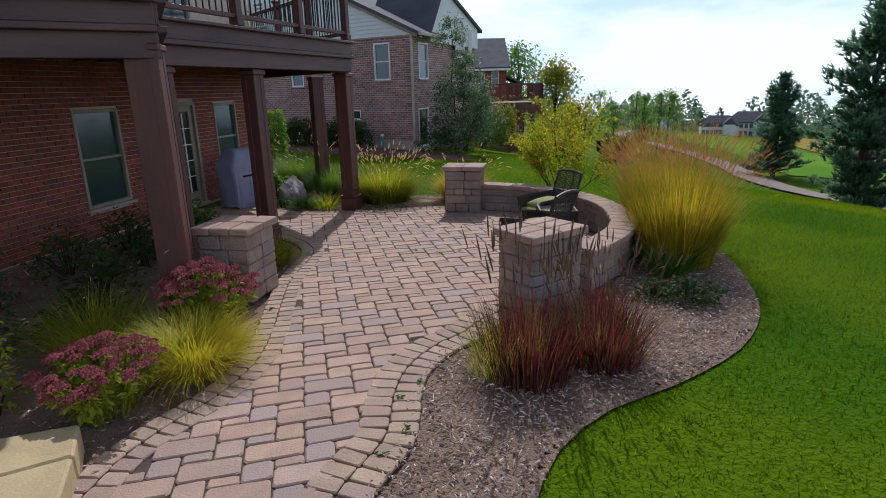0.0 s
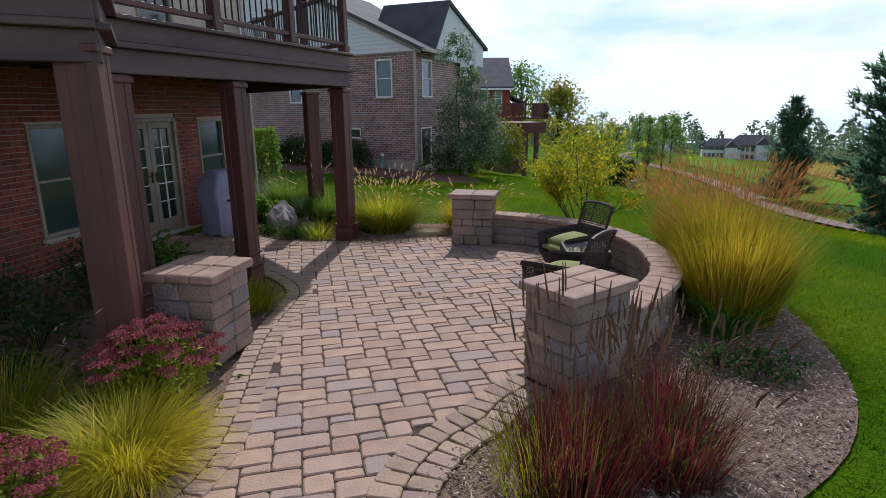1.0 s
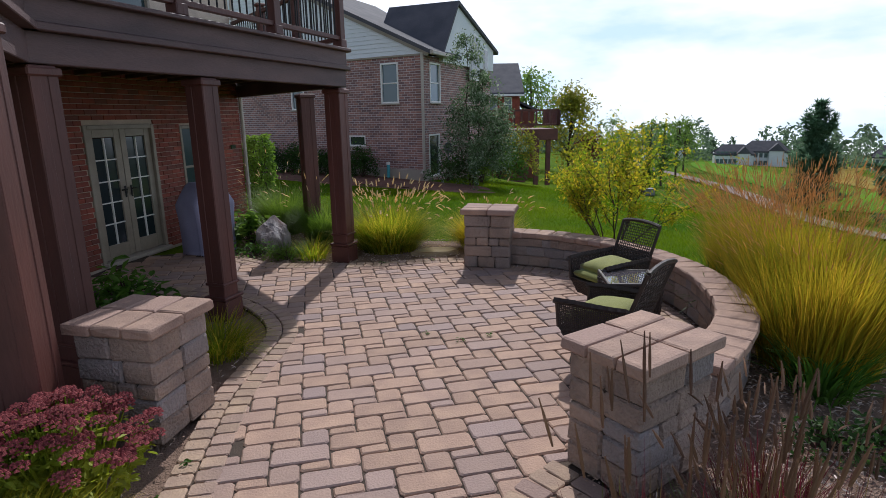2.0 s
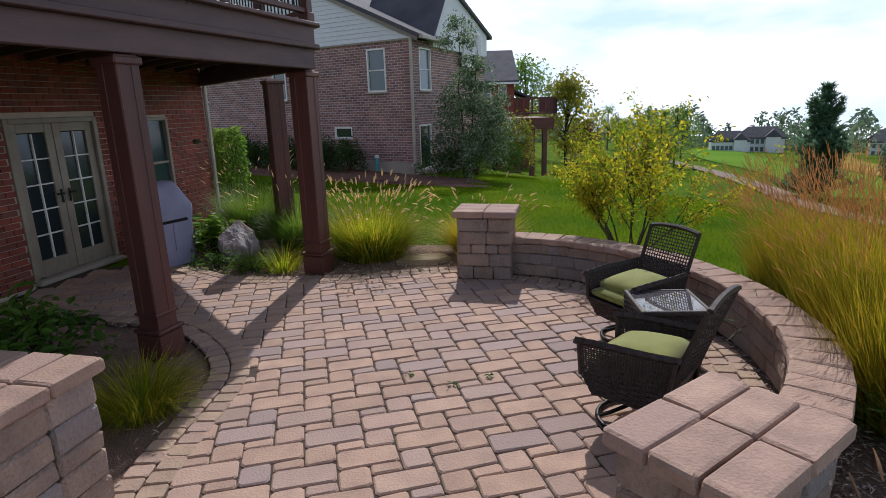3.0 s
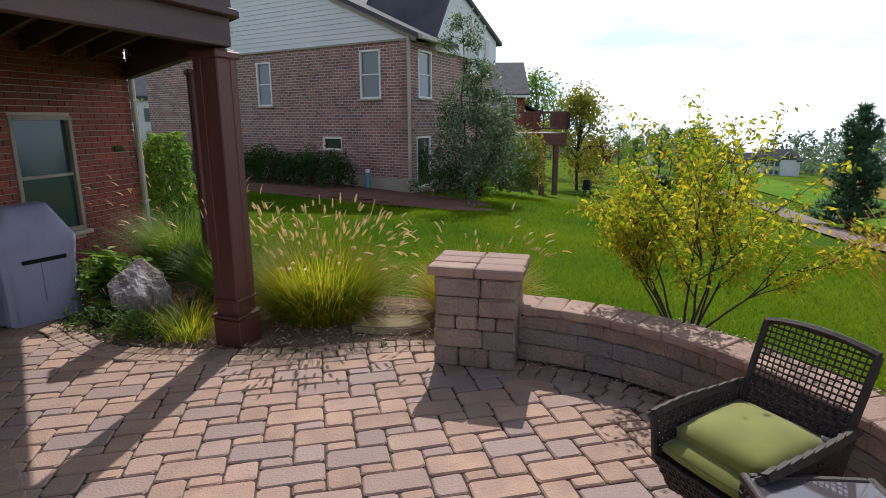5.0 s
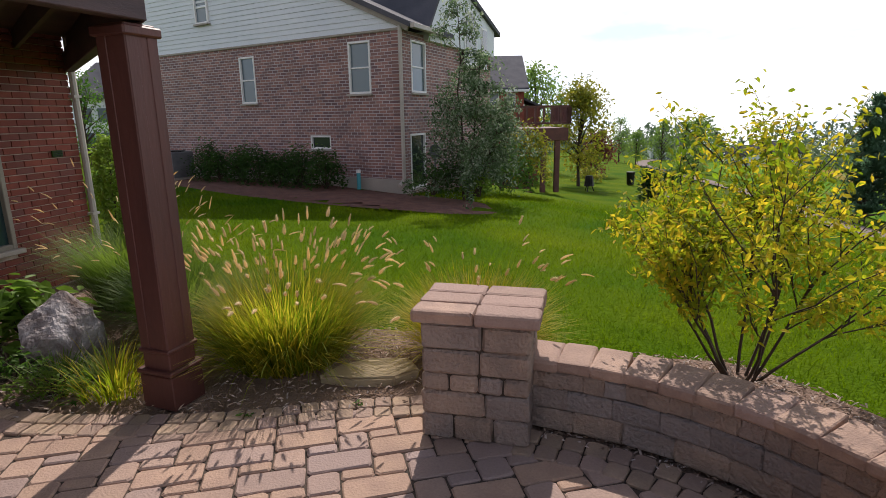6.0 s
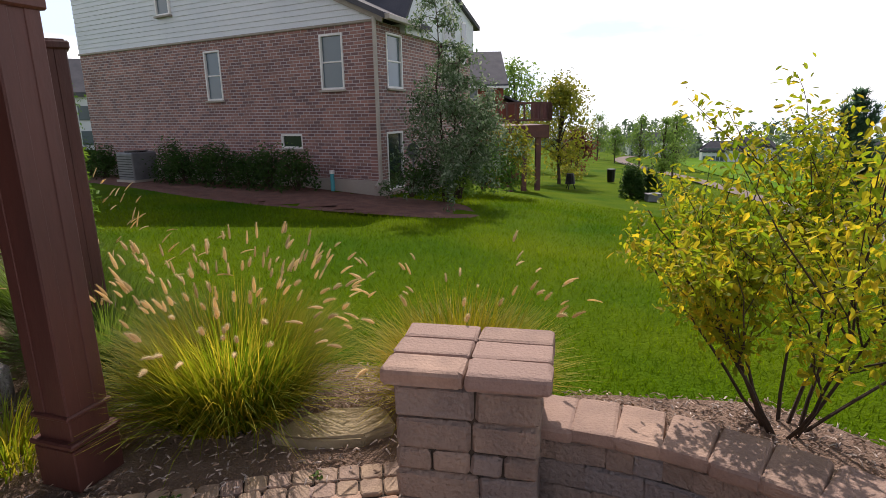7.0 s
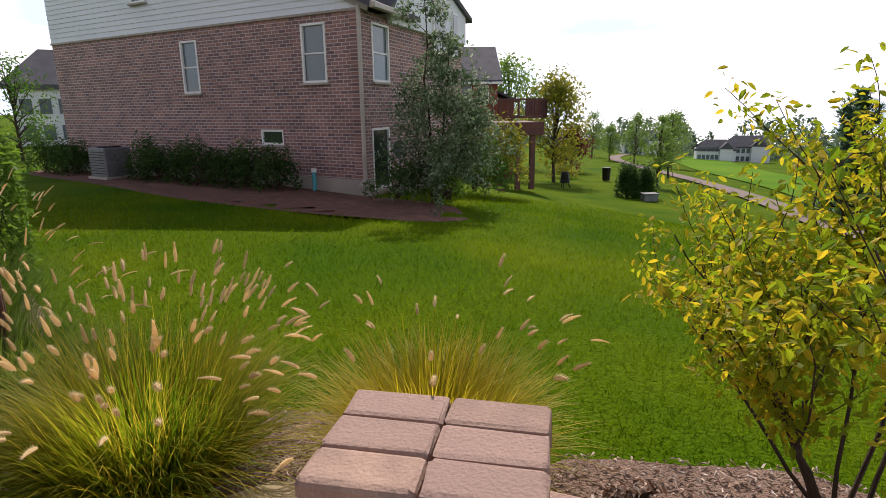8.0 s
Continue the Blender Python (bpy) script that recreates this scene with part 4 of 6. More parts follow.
        out += [(s - w / 2, 3.1), (s + w / 2, 3.1)]
        for nm, kf, o0, o1, mt in (("window_frame", 1.0, 0.14, 0.18, "frame"), ("pane", 0.86, 0.15, 0.19, "blind")):
            bm = bmesh.new()
            cx, cz = s, 3.9
            fr = [bm.verts.new(g(cx + (x - cx) * kf, o1, cz + (z - cz) * kf)) for x, z in out]
            bk = [bm.verts.new(g(cx + (x - cx) * kf, o0, cz + (z - cz) * kf)) for x, z in out]
            bm.faces.new(fr)
            for i in range(len(out)):
                bm.faces.new((fr[i], bk[i], bk[(i + 1) % len(out)], fr[(i + 1) % len(out)]))
            bmesh.ops.recalc_face_normals(bm, faces=bm.faces[:])
            part(nm, bm, M[mt], hold)
    # gutter and downspout at the near corner
    v, f = [], []
    c = rear_c + NB_V * -0.09 + NB_U * 0.02
    tube(v, f, [(c.x, c.y, 3.75), (c.x, c.y, 0.25), (c.x - 0.1, c.y - 0.25, 0.1)], 0.05, 0.05, 8)
    raw("downspout", v, f, M["gutter"], top)
    bm = bmesh.new()
    p0, p1 = e0 + NB_V * 0.05 - NB_U * 0.05, e0 + NB_V * 1.7 - NB_U * 0.05
    beam_between(bm, (p0.x, p0.y, 3.72), (p1.x, p1.y, 3.72), 0.13, 0.11, 0.01)
    part("gutter", bm, M["gutter"], top)


make_neighbour()


# ---- furniture ----
def bar(v, f, a, b, r, sides=5):
    tube(v, f, [a, b], r, r, sides)


def braid(v, f, pts, r, n=3, turns=9.0):
    """Twisted edge roll along points."""
    pts = spline(pts, 18)
    for k in range(n):
        q = []
        for i, p in enumerate(pts):
            a = turns * i / len(pts) * 2 + k * 2 * math.pi / n
            q.append((p[0] + math.cos(a) * r * 0.5, p[1] + math.sin(a) * r * 0.5, p[2] + math.sin(a + 1) * r * 0.5))
        tube(v, f, q, r * 0.7, r * 0.7, 4)


def lattice(v, f, c00, c10, c01, c11, nu, nv, r, fill=0.0):
    """Woven strands over a quad, from v = fill upwards open."""
    c = [Vector(p) for p in (c00, c10, c01, c11)]
    P = lambda u, w: c[0].lerp(c[1], u).lerp(c[2].lerp(c[3], u), w)
    nrm = (c[1] - c[0]).cross(c[2] - c[0]).normalized()
    for i in range(nu + 1):
        q = [P(i / nu, k / 6) + nrm * r * (1 if (i + k) % 2 else -1) * 0.6 for k in range(7)]
        tube(v, f, q, r, r, 4)
    for j in range(nv + 1):
        q = [P(k / 6, j / nv) + nrm * r * (1 if (j + k) % 2 else -1) * -0.6 for k in range(7)]
        tube(v, f, q, r, r, 4)


def pad(bm, x, y, z, sx, sy, sz, rx=0.0, rz=0.0, sub=5, soft=0.035):
    """Stuffed cushion: a grid cube swollen in the middle."""
    g = bmesh.ops.create_cube(bm, size=1.0)
    bmesh.ops.subdivide_edges(bm, edges=bm.edges[:], cuts=sub, use_grid_fill=True)
    for v in bm.verts:
        u, w, t = v.co.x * 2, v.co.y * 2, v.co.z * 2
        k = max(0.0, (1 - abs(u) ** 2.6)) * max(0.0, (1 - abs(w) ** 2.6))
        pin = 1 - 0.06 * (1 - k)
        zz = t * (0.35 + 0.65 * k ** 0.5) * sz / 2
        v.co = Vector((u * sx / 2 * (1 - 0.05 * abs(w) ** 3) , w * sy / 2 * (1 - 0.05 * abs(u) ** 3), zz + 0.004 * noise.noise((u * 4, w * 4, t))))
    for fc in bm.faces:
        fc.smooth = True
    bmesh.ops.transform(bm, matrix=Matrix.Translation((x, y, z)) @ Euler((rx, 0, rz)).to_matrix().to_4x4(), verts=bm.verts[:])


def swivel_chair(m, label):
    """Wicker swivel armchair; the sitter looks along -y."""
    ch = thing("swivel_chair", label, "chair", m, group="patio chairs")
    v, f = [], []
    ring = [(math.cos(a) * 0.25, math.sin(a) * 0.25, 0.02) for a in np.linspace(0, 2 * math.pi, 25)]
    tube(v, f, ring, 0.016, 0.016, 6)
    raw("ring_base", v, f, M["metal"], ch, smooth=True)
    for k in range(4):
        a = k * math.pi / 2 + 0.6
        v, f = [], []
        tube(v, f, [(math.cos(a) * r, math.sin(a) * r, z) for r, z in ((0.25, 0.025), (0.17, 0.055), (0.08, 0.1), (0.02, 0.14))], 0.014, 0.014, 6)
        raw("leg", v, f, M["metal"], ch)
    v, f = [], []
    tube(v, f, [(0, 0, 0.1), (0, 0, 0.24)], 0.035, 0.045, 10)
    raw("swivel_post", v, f, M["metal"], ch)
    # woven seat shell, narrowing downwards
    bm = bmesh.new()
    lo = [bm.verts.new(p) for p in ((-0.2, -0.22, 0.2), (0.2, -0.22, 0.2), (0.2, 0.2, 0.2), (-0.2, 0.2, 0.2))]
    hi = [bm.verts.new(p) for p in ((-0.245, -0.28, 0.36), (0.245, -0.28, 0.36), (0.245, 0.25, 0.36), (-0.245, 0.25, 0.36))]
    bm.faces.new(lo[::-1])
    bm.faces.new(hi)
    for i in range(4):
        bm.faces.new((lo[i], lo[(i + 1) % 4], hi[(i + 1) % 4], hi[i]))
    seat = part("seat_shell", bm, M["wicker"], ch, "dark woven wicker seat")
    v, f = [], []
    for a, b in ((0, 1), (1, 2), (3, 0)):
        L = [((-0.2, -0.22, 0.2), (0.2, -0.22, 0.2), (0.2, 0.2, 0.2), (-0.2, 0.2, 0.2))[q] for q in (a, b)]
        H = [((-0.25, -0.285, 0.36), (0.25, -0.285, 0.36), (0.25, 0.25, 0.36), (-0.25, 0.25, 0.36))[q] for q in (a, b)]
        lattice(v, f, L[0], L[1], H[0], H[1], 22, 8, 0.0065)
    raw("weave", v, f, M["wicker"], seat)
    # arms
    for k in (-1, 1):
        v, f = [], []
        lattice(v, f, (k * 0.25, -0.27, 0.36), (k * 0.25, 0.24, 0.36), (k * 0.27, -0.28, 0.55), (k * 0.27, 0.28, 0.58), 30, 13, 0.0062)
        for p, q in (((k * 0.25, -0.275, 0.34), (k * 0.27, -0.285, 0.56)), ((k * 0.25, 0.25, 0.34), (k * 0.27, 0.29, 0.58))):
            bar(v, f, p, q, 0.016, 6)
        arm = raw("arm", v, f, M["wicker"], ch, "woven wicker arm")
        v, f = [], []
        braid(v, f, [(k * 0.27, -0.3, 0.56), (k * 0.28, -0.1, 0.575), (k * 0.275, 0.12, 0.58), (k * 0.265, 0.3, 0.59)], 0.03)
        raw("arm_roll", v, f, M["wicker"], arm)
    # reclined back of open weave
    b0, b1 = Vector((0, 0.25, 0.36)), Vector((0, 0.43, 0.9))
    v, f = [], []
    for k in (-1, 1):
        tube(v, f, [(k * 0.23, b0.y, b0.z), (k * 0.245, 0.33, 0.62), (k * 0.25, b1.y, b1.z)], 0.018, 0.018, 6)
    tube(v, f, [(x, b1.y + 0.004, b1.z + 0.03 * (1 - (x / 0.25) ** 2)) for x in np.linspace(-0.25, 0.25, 9)], 0.02, 0.02, 6)
    back = raw("back_frame", v, f, M["wicker"], ch, "wicker-wrapped back frame")
    v, f = [], []
    lattice(v, f, (-0.23, 0.34, 0.64), (0.23, 0.34, 0.64), (-0.245, 0.43, 0.91), (0.245, 0.43, 0.91), 17, 10, 0.0048)
    lattice(v, f, (-0.22, 0.26, 0.38), (0.22, 0.26, 0.38), (-0.23, 0.34, 0.64), (0.23, 0.34, 0.64), 22, 15, 0.0075)
    raw("back_weave", v, f, M["wicker"], ch, "open wicker weave back")
    bm = bmesh.new()
    pad(bm, 0, -0.02, 0.405, 0.47, 0.5, 0.12)
    part("seat_cushion", bm, M["cushion"], ch, "olive green seat cushion")
    v, f = [], []
    tube(v, f, [(-0.22, -0.265, 0.41), (0.0, -0.272, 0.412), (0.22, -0.265, 0.41)], 0.006, 0.006, 5)
    raw("piping", v, f, M["cushion"], ch)
    bm = bmesh.new()
    pad(bm, 0, 0.03, 0.485, 0.46, 0.45, 0.15, rx=0.1)
    part("back_cushion", bm, M["cushion"], ch, "olive green cushion laid on the seat")
    part("care_tag", boxed(0.2, 0.22, 0.53, 0.03, 0.003, 0.05, rz=0.4), M["frame"], ch, "white care tag")
    return ch


swivel_chair(pose(1.44, 7.44, 0, 0, 0, 207 + 90) @ Matrix.Scale(0.93, 4), "dark wicker swivel chair with olive cushions by the side table")
swivel_chair(pose(1.08, 6.24, 0, 0, 0, 138 + 90) @ Matrix.Scale(0.94, 4), "dark wicker swivel chair with olive cushions near the block pillar")


def side_table(m):
    t = thing("side_table", "square dark wicker side table with a glass top", "table", m)
    w, h = 0.46, 0.5
    part("glass_top", boxed(0, 0, h, w - 0.05, w - 0.05, 0.012, bev=0.002), M["tabletop"], t, "dark reflecting glass")
    bm = bmesh.new()
    for k in range(4):
        a = k * math.pi / 2
        box(bm, math.cos(a) * (w / 2 - 0.014), math.sin(a) * (w / 2 - 0.014), h - 0.004, 0.028, w if k % 2 == 0 else w - 0.056, 0.032, rz=a, bev=0.006)
    part("rim", bm, M["wicker"], t)
    for i in (-1, 1):
        for j in (-1, 1):
            v, f = [], []
            tube(v, f, [(i * 0.17, j * 0.17, 0), (i * 0.2, j * 0.2, h - 0.02)], 0.018, 0.018, 6)
            raw("leg", v, f, M["metal"], t)
    for k in range(4):
        m4 = Matrix.Rotation(k * math.pi / 2, 3, "Z")
        q = [m4 @ Vector(p) for p in ((-0.2, -0.215, 0.24), (0.2, -0.215, 0.24), (-0.22, -0.222, 0.48), (0.22, -0.222, 0.48))]
        v, f = [], []
        lattice(v, f, *q, 26, 14, 0.0075)
        raw("apron", v, f, M["wicker"], t, "woven wicker apron")


side_table(pose(1.47, 6.9, 0, 0, 0, -4))


def covered_grill(m):
    g = thing("covered_grill", "barbecue grill under a fitted grey cover", "grill", m)
    r = random.Random(3)
    levels = [(0.0, 0.62, 0.46), (0.2, 0.62, 0.46), (0.5, 0.65, 0.48), (0.66, 0.7, 0.5), (0.72, 0.7, 0.5), (0.84, 0.56, 0.44), (0.97, 0.42, 0.34), (1.02, 0.4, 0.18)]
    bm = bmesh.new()
    rings = []
    n = 44
    for li, (z, w, d) in enumerate(levels):
        ring = []
        for k in range(n):
            a = 2 * math.pi * k / n
            c, s = math.cos(a), math.sin(a)
            e = 0.28
            x = math.copysign(abs(c) ** e, c) * w / 2
            y = math.copysign(abs(s) ** e, s) * d / 2
            fold = 0.026 * math.sin(k * 2.1 + 1.3 * math.sin(k)) * max(0, 1 - z / 0.75) + 0.008 * noise.noise((x * 6, y * 6, z * 5))
            x, y = x * (1 + fold * 2), y * (1 + fold * 2)
            ring.append(bm.verts.new((x, y, z + (0.02 * math.sin(a * 2 + 1) if li == 0 else 0) + 0.01)))
        rings.append(ring)
    for a, b in zip(rings, rings[1:]):
        for k in range(n):
            bm.faces.new((a[k], a[(k + 1) % n], b[(k + 1) % n], b[k])).smooth = True
    bm.faces.new(rings[-1])
    part("cover", bm, M["cover"], g, "grey fabric cover with soft folds")
    part("strap", boxed(0.03, -0.25, 0.56, 0.36, 0.025, 0.035, bev=0.006), M["metal"], g, "black webbing strap")
    bm = bmesh.new()
    box(bm, 0.0, -0.245, 0.36, 0.006, 0.02, 0.34, bev=0.002)
    part("seam", bm, M["cover"], g)
    for i in (-1, 1):
        for j in (-1, 1):
            v, f = [], []
            tube(v, f, [(i * 0.26 - 0.015, j * 0.17, 0.03), (i * 0.26 + 0.015, j * 0.17, 0.03)], 0.03, 0.03, 10)
            raw("castor", v, f, M["metal"], g)


covered_grill(pose(-3.56, 10.22, 0, 0, 0, 62))


def boulder(m, size, seed, label, mat):
    bm = bmesh.new()
    bmesh.ops.create_icosphere(bm, subdivisions=4, radius=1.0)
    for v in bm.verts:
        p = v.co.normalized()
        k = 1.0
        for a in range(9):
            rr = random.Random(seed * 31 + a)
            d = Vector((rr.uniform(-1, 1), rr.uniform(-1, 1), rr.uniform(-0.5, 1))).normalized()
            k = min(k, rr.uniform(0.5, 0.8) / max(p.dot(d), 0.2))
        k += 0.03 * noise.noise(p * 3 + Vector((seed, 0, 0))) + 0.02 * noise.noise(p * 9)
        v.co = Vector((p.x * k * size[0], p.y * k * size[1], p.z * k * size[2]))
    ob = tagged(link("boulder", bm, mat), label, "rock")
    ob.matrix_basis = m
    return ob


boulder(pose(-2.68, 10.36, 0.12, 0, 0, 20), (0.33, 0.28, 0.44), 2, "grey and rust landscape boulder in the planting bed", M["rock"])
def flagstone():
    bm = bmesh.new()
    prism(bm, [(-0.62, 9.88), (-0.5, 10.05), (-0.3, 10.16), (-0.02, 10.14), (0.06, 9.95), (-0.1, 9.84), (-0.4, 9.82)], -0.05, 0.045)
    bmesh.ops.bevel(bm, geom=bm.edges[:], offset=0.016, segments=2, affect="EDGES")
    r = random.Random(8)
    for v in bm.verts:
        v.co += Vector((r.uniform(-0.008, 0.008), r.uniform(-0.008, 0.008), r.uniform(-0.006, 0.006)))
    tagged(link("flagstone", bm, M["flag"]), "flat buff flagstone lying in the mulch", "stone")


flagstone()


def limestone_step():
    st = thing("stone_step", "buff limestone steps beside the path", "step")
    for pts, z in (([(-2.12, 2.92), (-1.97, 2.62), (-2.75, 2.2), (-3.1, 2.6)], 0.15), ([(-1.97, 2.61), (-1.8, 2.2), (-2.5, 1.75), (-2.75, 2.19)], 0.15), ([(-3.12, 2.6), (-2.76, 2.2), (-3.3, 1.8), (-3.7, 2.3)], 0.17)):
        bm = bmesh.new()
        prism(bm, pts, -0.05, z)
        bmesh.ops.bevel(bm, geom=bm.edges[:], offset=0.014, segments=1, affect="EDGES")
        part("slab", bm, M["limestone"], st)


limestone_step()


# ---- planting ----
def blade(v, f, base, ang, length, lean, droop, w, segs=4):
    """Grass blade: a folded strip that arches over."""
    d = Vector((math.cos(ang), math.sin(ang), 0))
    s = Vector((-d.y, d.x, 0))
    p = Vector(base)
    el = lean
    b = len(v)
    st = length / segs
    for k in range(segs + 1):
        ww = w * (1 - (k / segs) ** 1.6) * 0.5 + 0.0004
        v.append(tuple(p - s * ww))
        v.append(tuple(p + s * ww))
        p = p + (d * math.sin(el) + Vector((0, 0, math.cos(el)))) * st
        el = min(el + droop / segs, 2.7)
    for k in range(segs):
        f.append((b + 2 * k, b + 2 * k + 1, b + 2 * k + 3, b + 2 * k + 2))
    return p, d, el


def plume(v, f, p, d, el, length, r):
    """Bottle-brush flower head: crossed tapered strips with bristles."""
    ax = (d * math.sin(el) + Vector((0, 0, math.cos(el)))).normalized()
    s = ax.cross(Vector((0.3, 0.8, 0.1))).normalized()
    t = ax.cross(s)
    n = 5
    b = len(v)
    for k in range(n + 1):
        u = k / n
        rr = r * 0.55 * (0.35 + 0.65 * math.sin(math.pi * min(u + 0.12, 1.0)))
        c = p + ax * length * u + Vector((0, 0, -0.3 * length * u * u * math.sin(el)))
        for q in range(5):
            a = q * 2 * math.pi / 5
            v.append(tuple(c + (s * math.cos(a) + t * math.sin(a)) * rr))
    for k in range(n):
        for q in range(5):
            f.append((b + k * 5 + q, b + k * 5 + (q + 1) % 5, b + k * 5 + 5 + (q + 1) % 5, b + k * 5 + 5 + q))
    # bristles
    for k in range(64):
        u = (k + 0.5) / 64
        a = k * 2.4
        c = p + ax * length * u + Vector((0, 0, -0.3 * length * u * u * math.sin(el)))
        o = (s * math.cos(a) + t * math.sin(a) + ax * 0.7).normalized() * r * (1.5 - 0.6 * u)
        i = len(v)
        w = ax.cross(o).normalized() * r * 0.07
        v += [tuple(c - w), tuple(c + w), tuple(c + o)]
        f.append((i, i + 1, i + 2))


def grass_clump(name, label, x, y, n, radius, length, mat, seed, lean=(0.05, 0.75), droop=(0.5, 1.7), w=0.006, heads=0, head_len=0.12, head_r=0.014, head_mat=None, head_up=1.15, tilt=(0, 0), category="grass", head_lean=(0.05, 0.6), head_droop=(0.1, 0.7), stem_w=0.0042):
    r = random.Random(seed)
    top = thing(name, label, category, pose(x, y, -0.02))
    v, f = [], []
    for _ in range(n):
        a = r.uniform(0, 6.283)
        q = radius * 0.42 * math.sqrt(r.random())
        ln = length * r.uniform(0.55, 1.05)
        blade(v, f, (math.cos(a) * q + r.uniform(-0.02, 0.02), math.sin(a) * q, 0), a + r.uniform(-0.5, 0.5), ln, r.uniform(*lean) * (0.4 + 0.6 * q / (radius * 0.42 + 1e-6)), r.uniform(*droop), w * r.uniform(0.7, 1.3))
    raw("blades", v, f, mat, top)["kind"] = "stuff"
    if heads:
        vs, fs, vh, fh = [], [], [], []
        for _ in range(heads):
            a = r.uniform(0, 6.283)
            q = radius * 0.4 * math.sqrt(r.random())
            p, d, el = blade(vs, fs, (math.cos(a) * q, math.sin(a) * q, 0), a + r.uniform(-0.4, 0.4), length * head_up * r.uniform(0.75, 1.1), r.uniform(*head_lean), r.uniform(*head_droop), stem_w)
            plume(vh, fh, p, d, el, head_len * r.uniform(0.7, 1.25), head_r * r.uniform(0.8, 1.2))
        raw("stems", vs, fs, mat, top)["kind"] = "stuff"
        raw("flower_heads", vh, fh, head_mat or M["plume"], top, "feathery seed heads")["kind"] = "stuff"
    return top


def leaf_quad(v, f, p, r, size, flat=0.6):
    """Folded oval leaf at p, its tip drooping."""
    a = r.uniform(0, 6.283)
    m = Euler((r.uniform(-1, 1) * flat * 1.6, r.uniform(-0.6, 1) * flat * 1.6, a)).to_matrix()
    L = size * r.uniform(0.7, 1.3)
    b = len(v)
    for q in ((0, 0, 0), (L * 0.32, L * 0.22, 0.05 * L), (L * 0.7, L * 0.18, 0.0), (L, 0, -0.12 * L), (L * 0.7, -L * 0.18, 0.0), (L * 0.32, -L * 0.22, 0.05 * L)):
        v.append(tuple(Vector(p) + m @ Vector(q)))
    f += [(b, b + 3, b + 2, b + 1), (b, b + 5, b + 4, b + 3)]


def leaf_mound(name, label, x, y, z, rx, ry, rz, n, size, mat, seed, category="shrub", twigs=12, flat=0.6, holes=0.25):
    """Leafy shrub: twigs with leaves clustered at an uneven outer shell."""
    r = random.Random(seed)
    top = thing(name, label, category, pose(x, y, z))
    v, f = [], []
    tv, tf = [], []
    tips = []
    for _ in range(twigs):
        a, e = r.uniform(0, 6.283), r.uniform(0.1, 1.45)
        k = r.uniform(0.7, 1.0)
        tip = Vector((math.cos(a) * math.cos(e) * rx * k, math.sin(a) * math.cos(e) * ry * k, rz * (0.25 + 0.75 * math.sin(e)) * k))
        tube(tv, tf, [(0.03 * math.cos(a), 0.03 * math.sin(a), -0.02), tuple(tip * 0.5 + Vector((0, 0, 0.1 * rz))), tuple(tip)], 0.012, 0.004, 4)
        tips.append(tip)
    for _ in range(n):
        if r.random() < 0.6:
            t = r.choice(tips)
            p = t * r.uniform(0.55, 1.05) + Vector((r.gauss(0, rx * 0.16), r.gauss(0, ry * 0.16), r.gauss(0, rz * 0.12)))
        else:
            a, e = r.uniform(0, 6.283), math.asin(r.uniform(0.0, 1.0))
            k = r.uniform(0.75, 1.0) * (1 + 0.3 * noise.noise((math.cos(a) * 2 + seed, math.sin(a) * 2, e * 2)))
            p = Vector((math.cos(a) * math.cos(e) * rx * k, math.sin(a) * math.cos(e) * ry * k, rz * math.sin(e) * k))
        p.z = max(p.z, 0.02)
        leaf_quad(v, f, p, r, size, flat)
    raw("brushwood", tv, tf, M["bark"], top)["kind"] = "stuff"
    raw("leaves", v, f, mat, top)["kind"] = "stuff"
    return top


# fountain grasses beyond the paving
grass_clump("fountain_grass", "arching fountain grass with pale bottle-brush plumes beside the deck post", -0.96, 10.36, 4200, 0.98, 0.76, M["gblade"], 1, lean=(0.0, 0.95), droop=(0.25, 1.6), w=0.0078, heads=150, head_len=0.088, head_r=0.0165, head_up=1.0, head_lean=(0.02, 0.55), head_droop=(0.0, 0.55))
grass_clump("fountain_grass", "arching fountain grass with pale plumes behind the block pillar", 0.46, 10.38, 2800, 0.78, 0.66, M["fblade"], 2, lean=(0.0, 0.95), droop=(0.3, 1.6), w=0.0078, heads=48, head_len=0.085, head_r=0.0155, head_up=1.08, head_lean=(0.05, 0.7), head_droop=(0.1, 0.8))
grass_clump("fountain_grass", "tall green grass with pale plumes in front of the brick corner", -2.85, 11.7, 2400, 0.7, 0.95, M["dblade"], 3, lean=(0.05, 0.6), w=0.007, heads=40, head_len=0.1, head_r=0.01, head_up=1.08)
grass_clump("fountain_grass", "green grass with plumes beside the boulder", -2.0, 10.9, 1900, 0.6, 0.75, M["dblade"], 4, w=0.007, heads=34, head_len=0.1, head_r=0.01, head_up=1.1)
grass_clump("weeds", "thin weedy grass at the paving edge", -1.95, 9.78, 260, 0.45, 0.42, M["gblade"], 5, lean=(0.1, 0.9), w=0.009)
grass_clump("weeds", "low weeds beside the boulder", -2.35, 9.86, 220, 0.45, 0.3, M["dblade"], 6, lean=(0.1, 1.0), w=0.01)
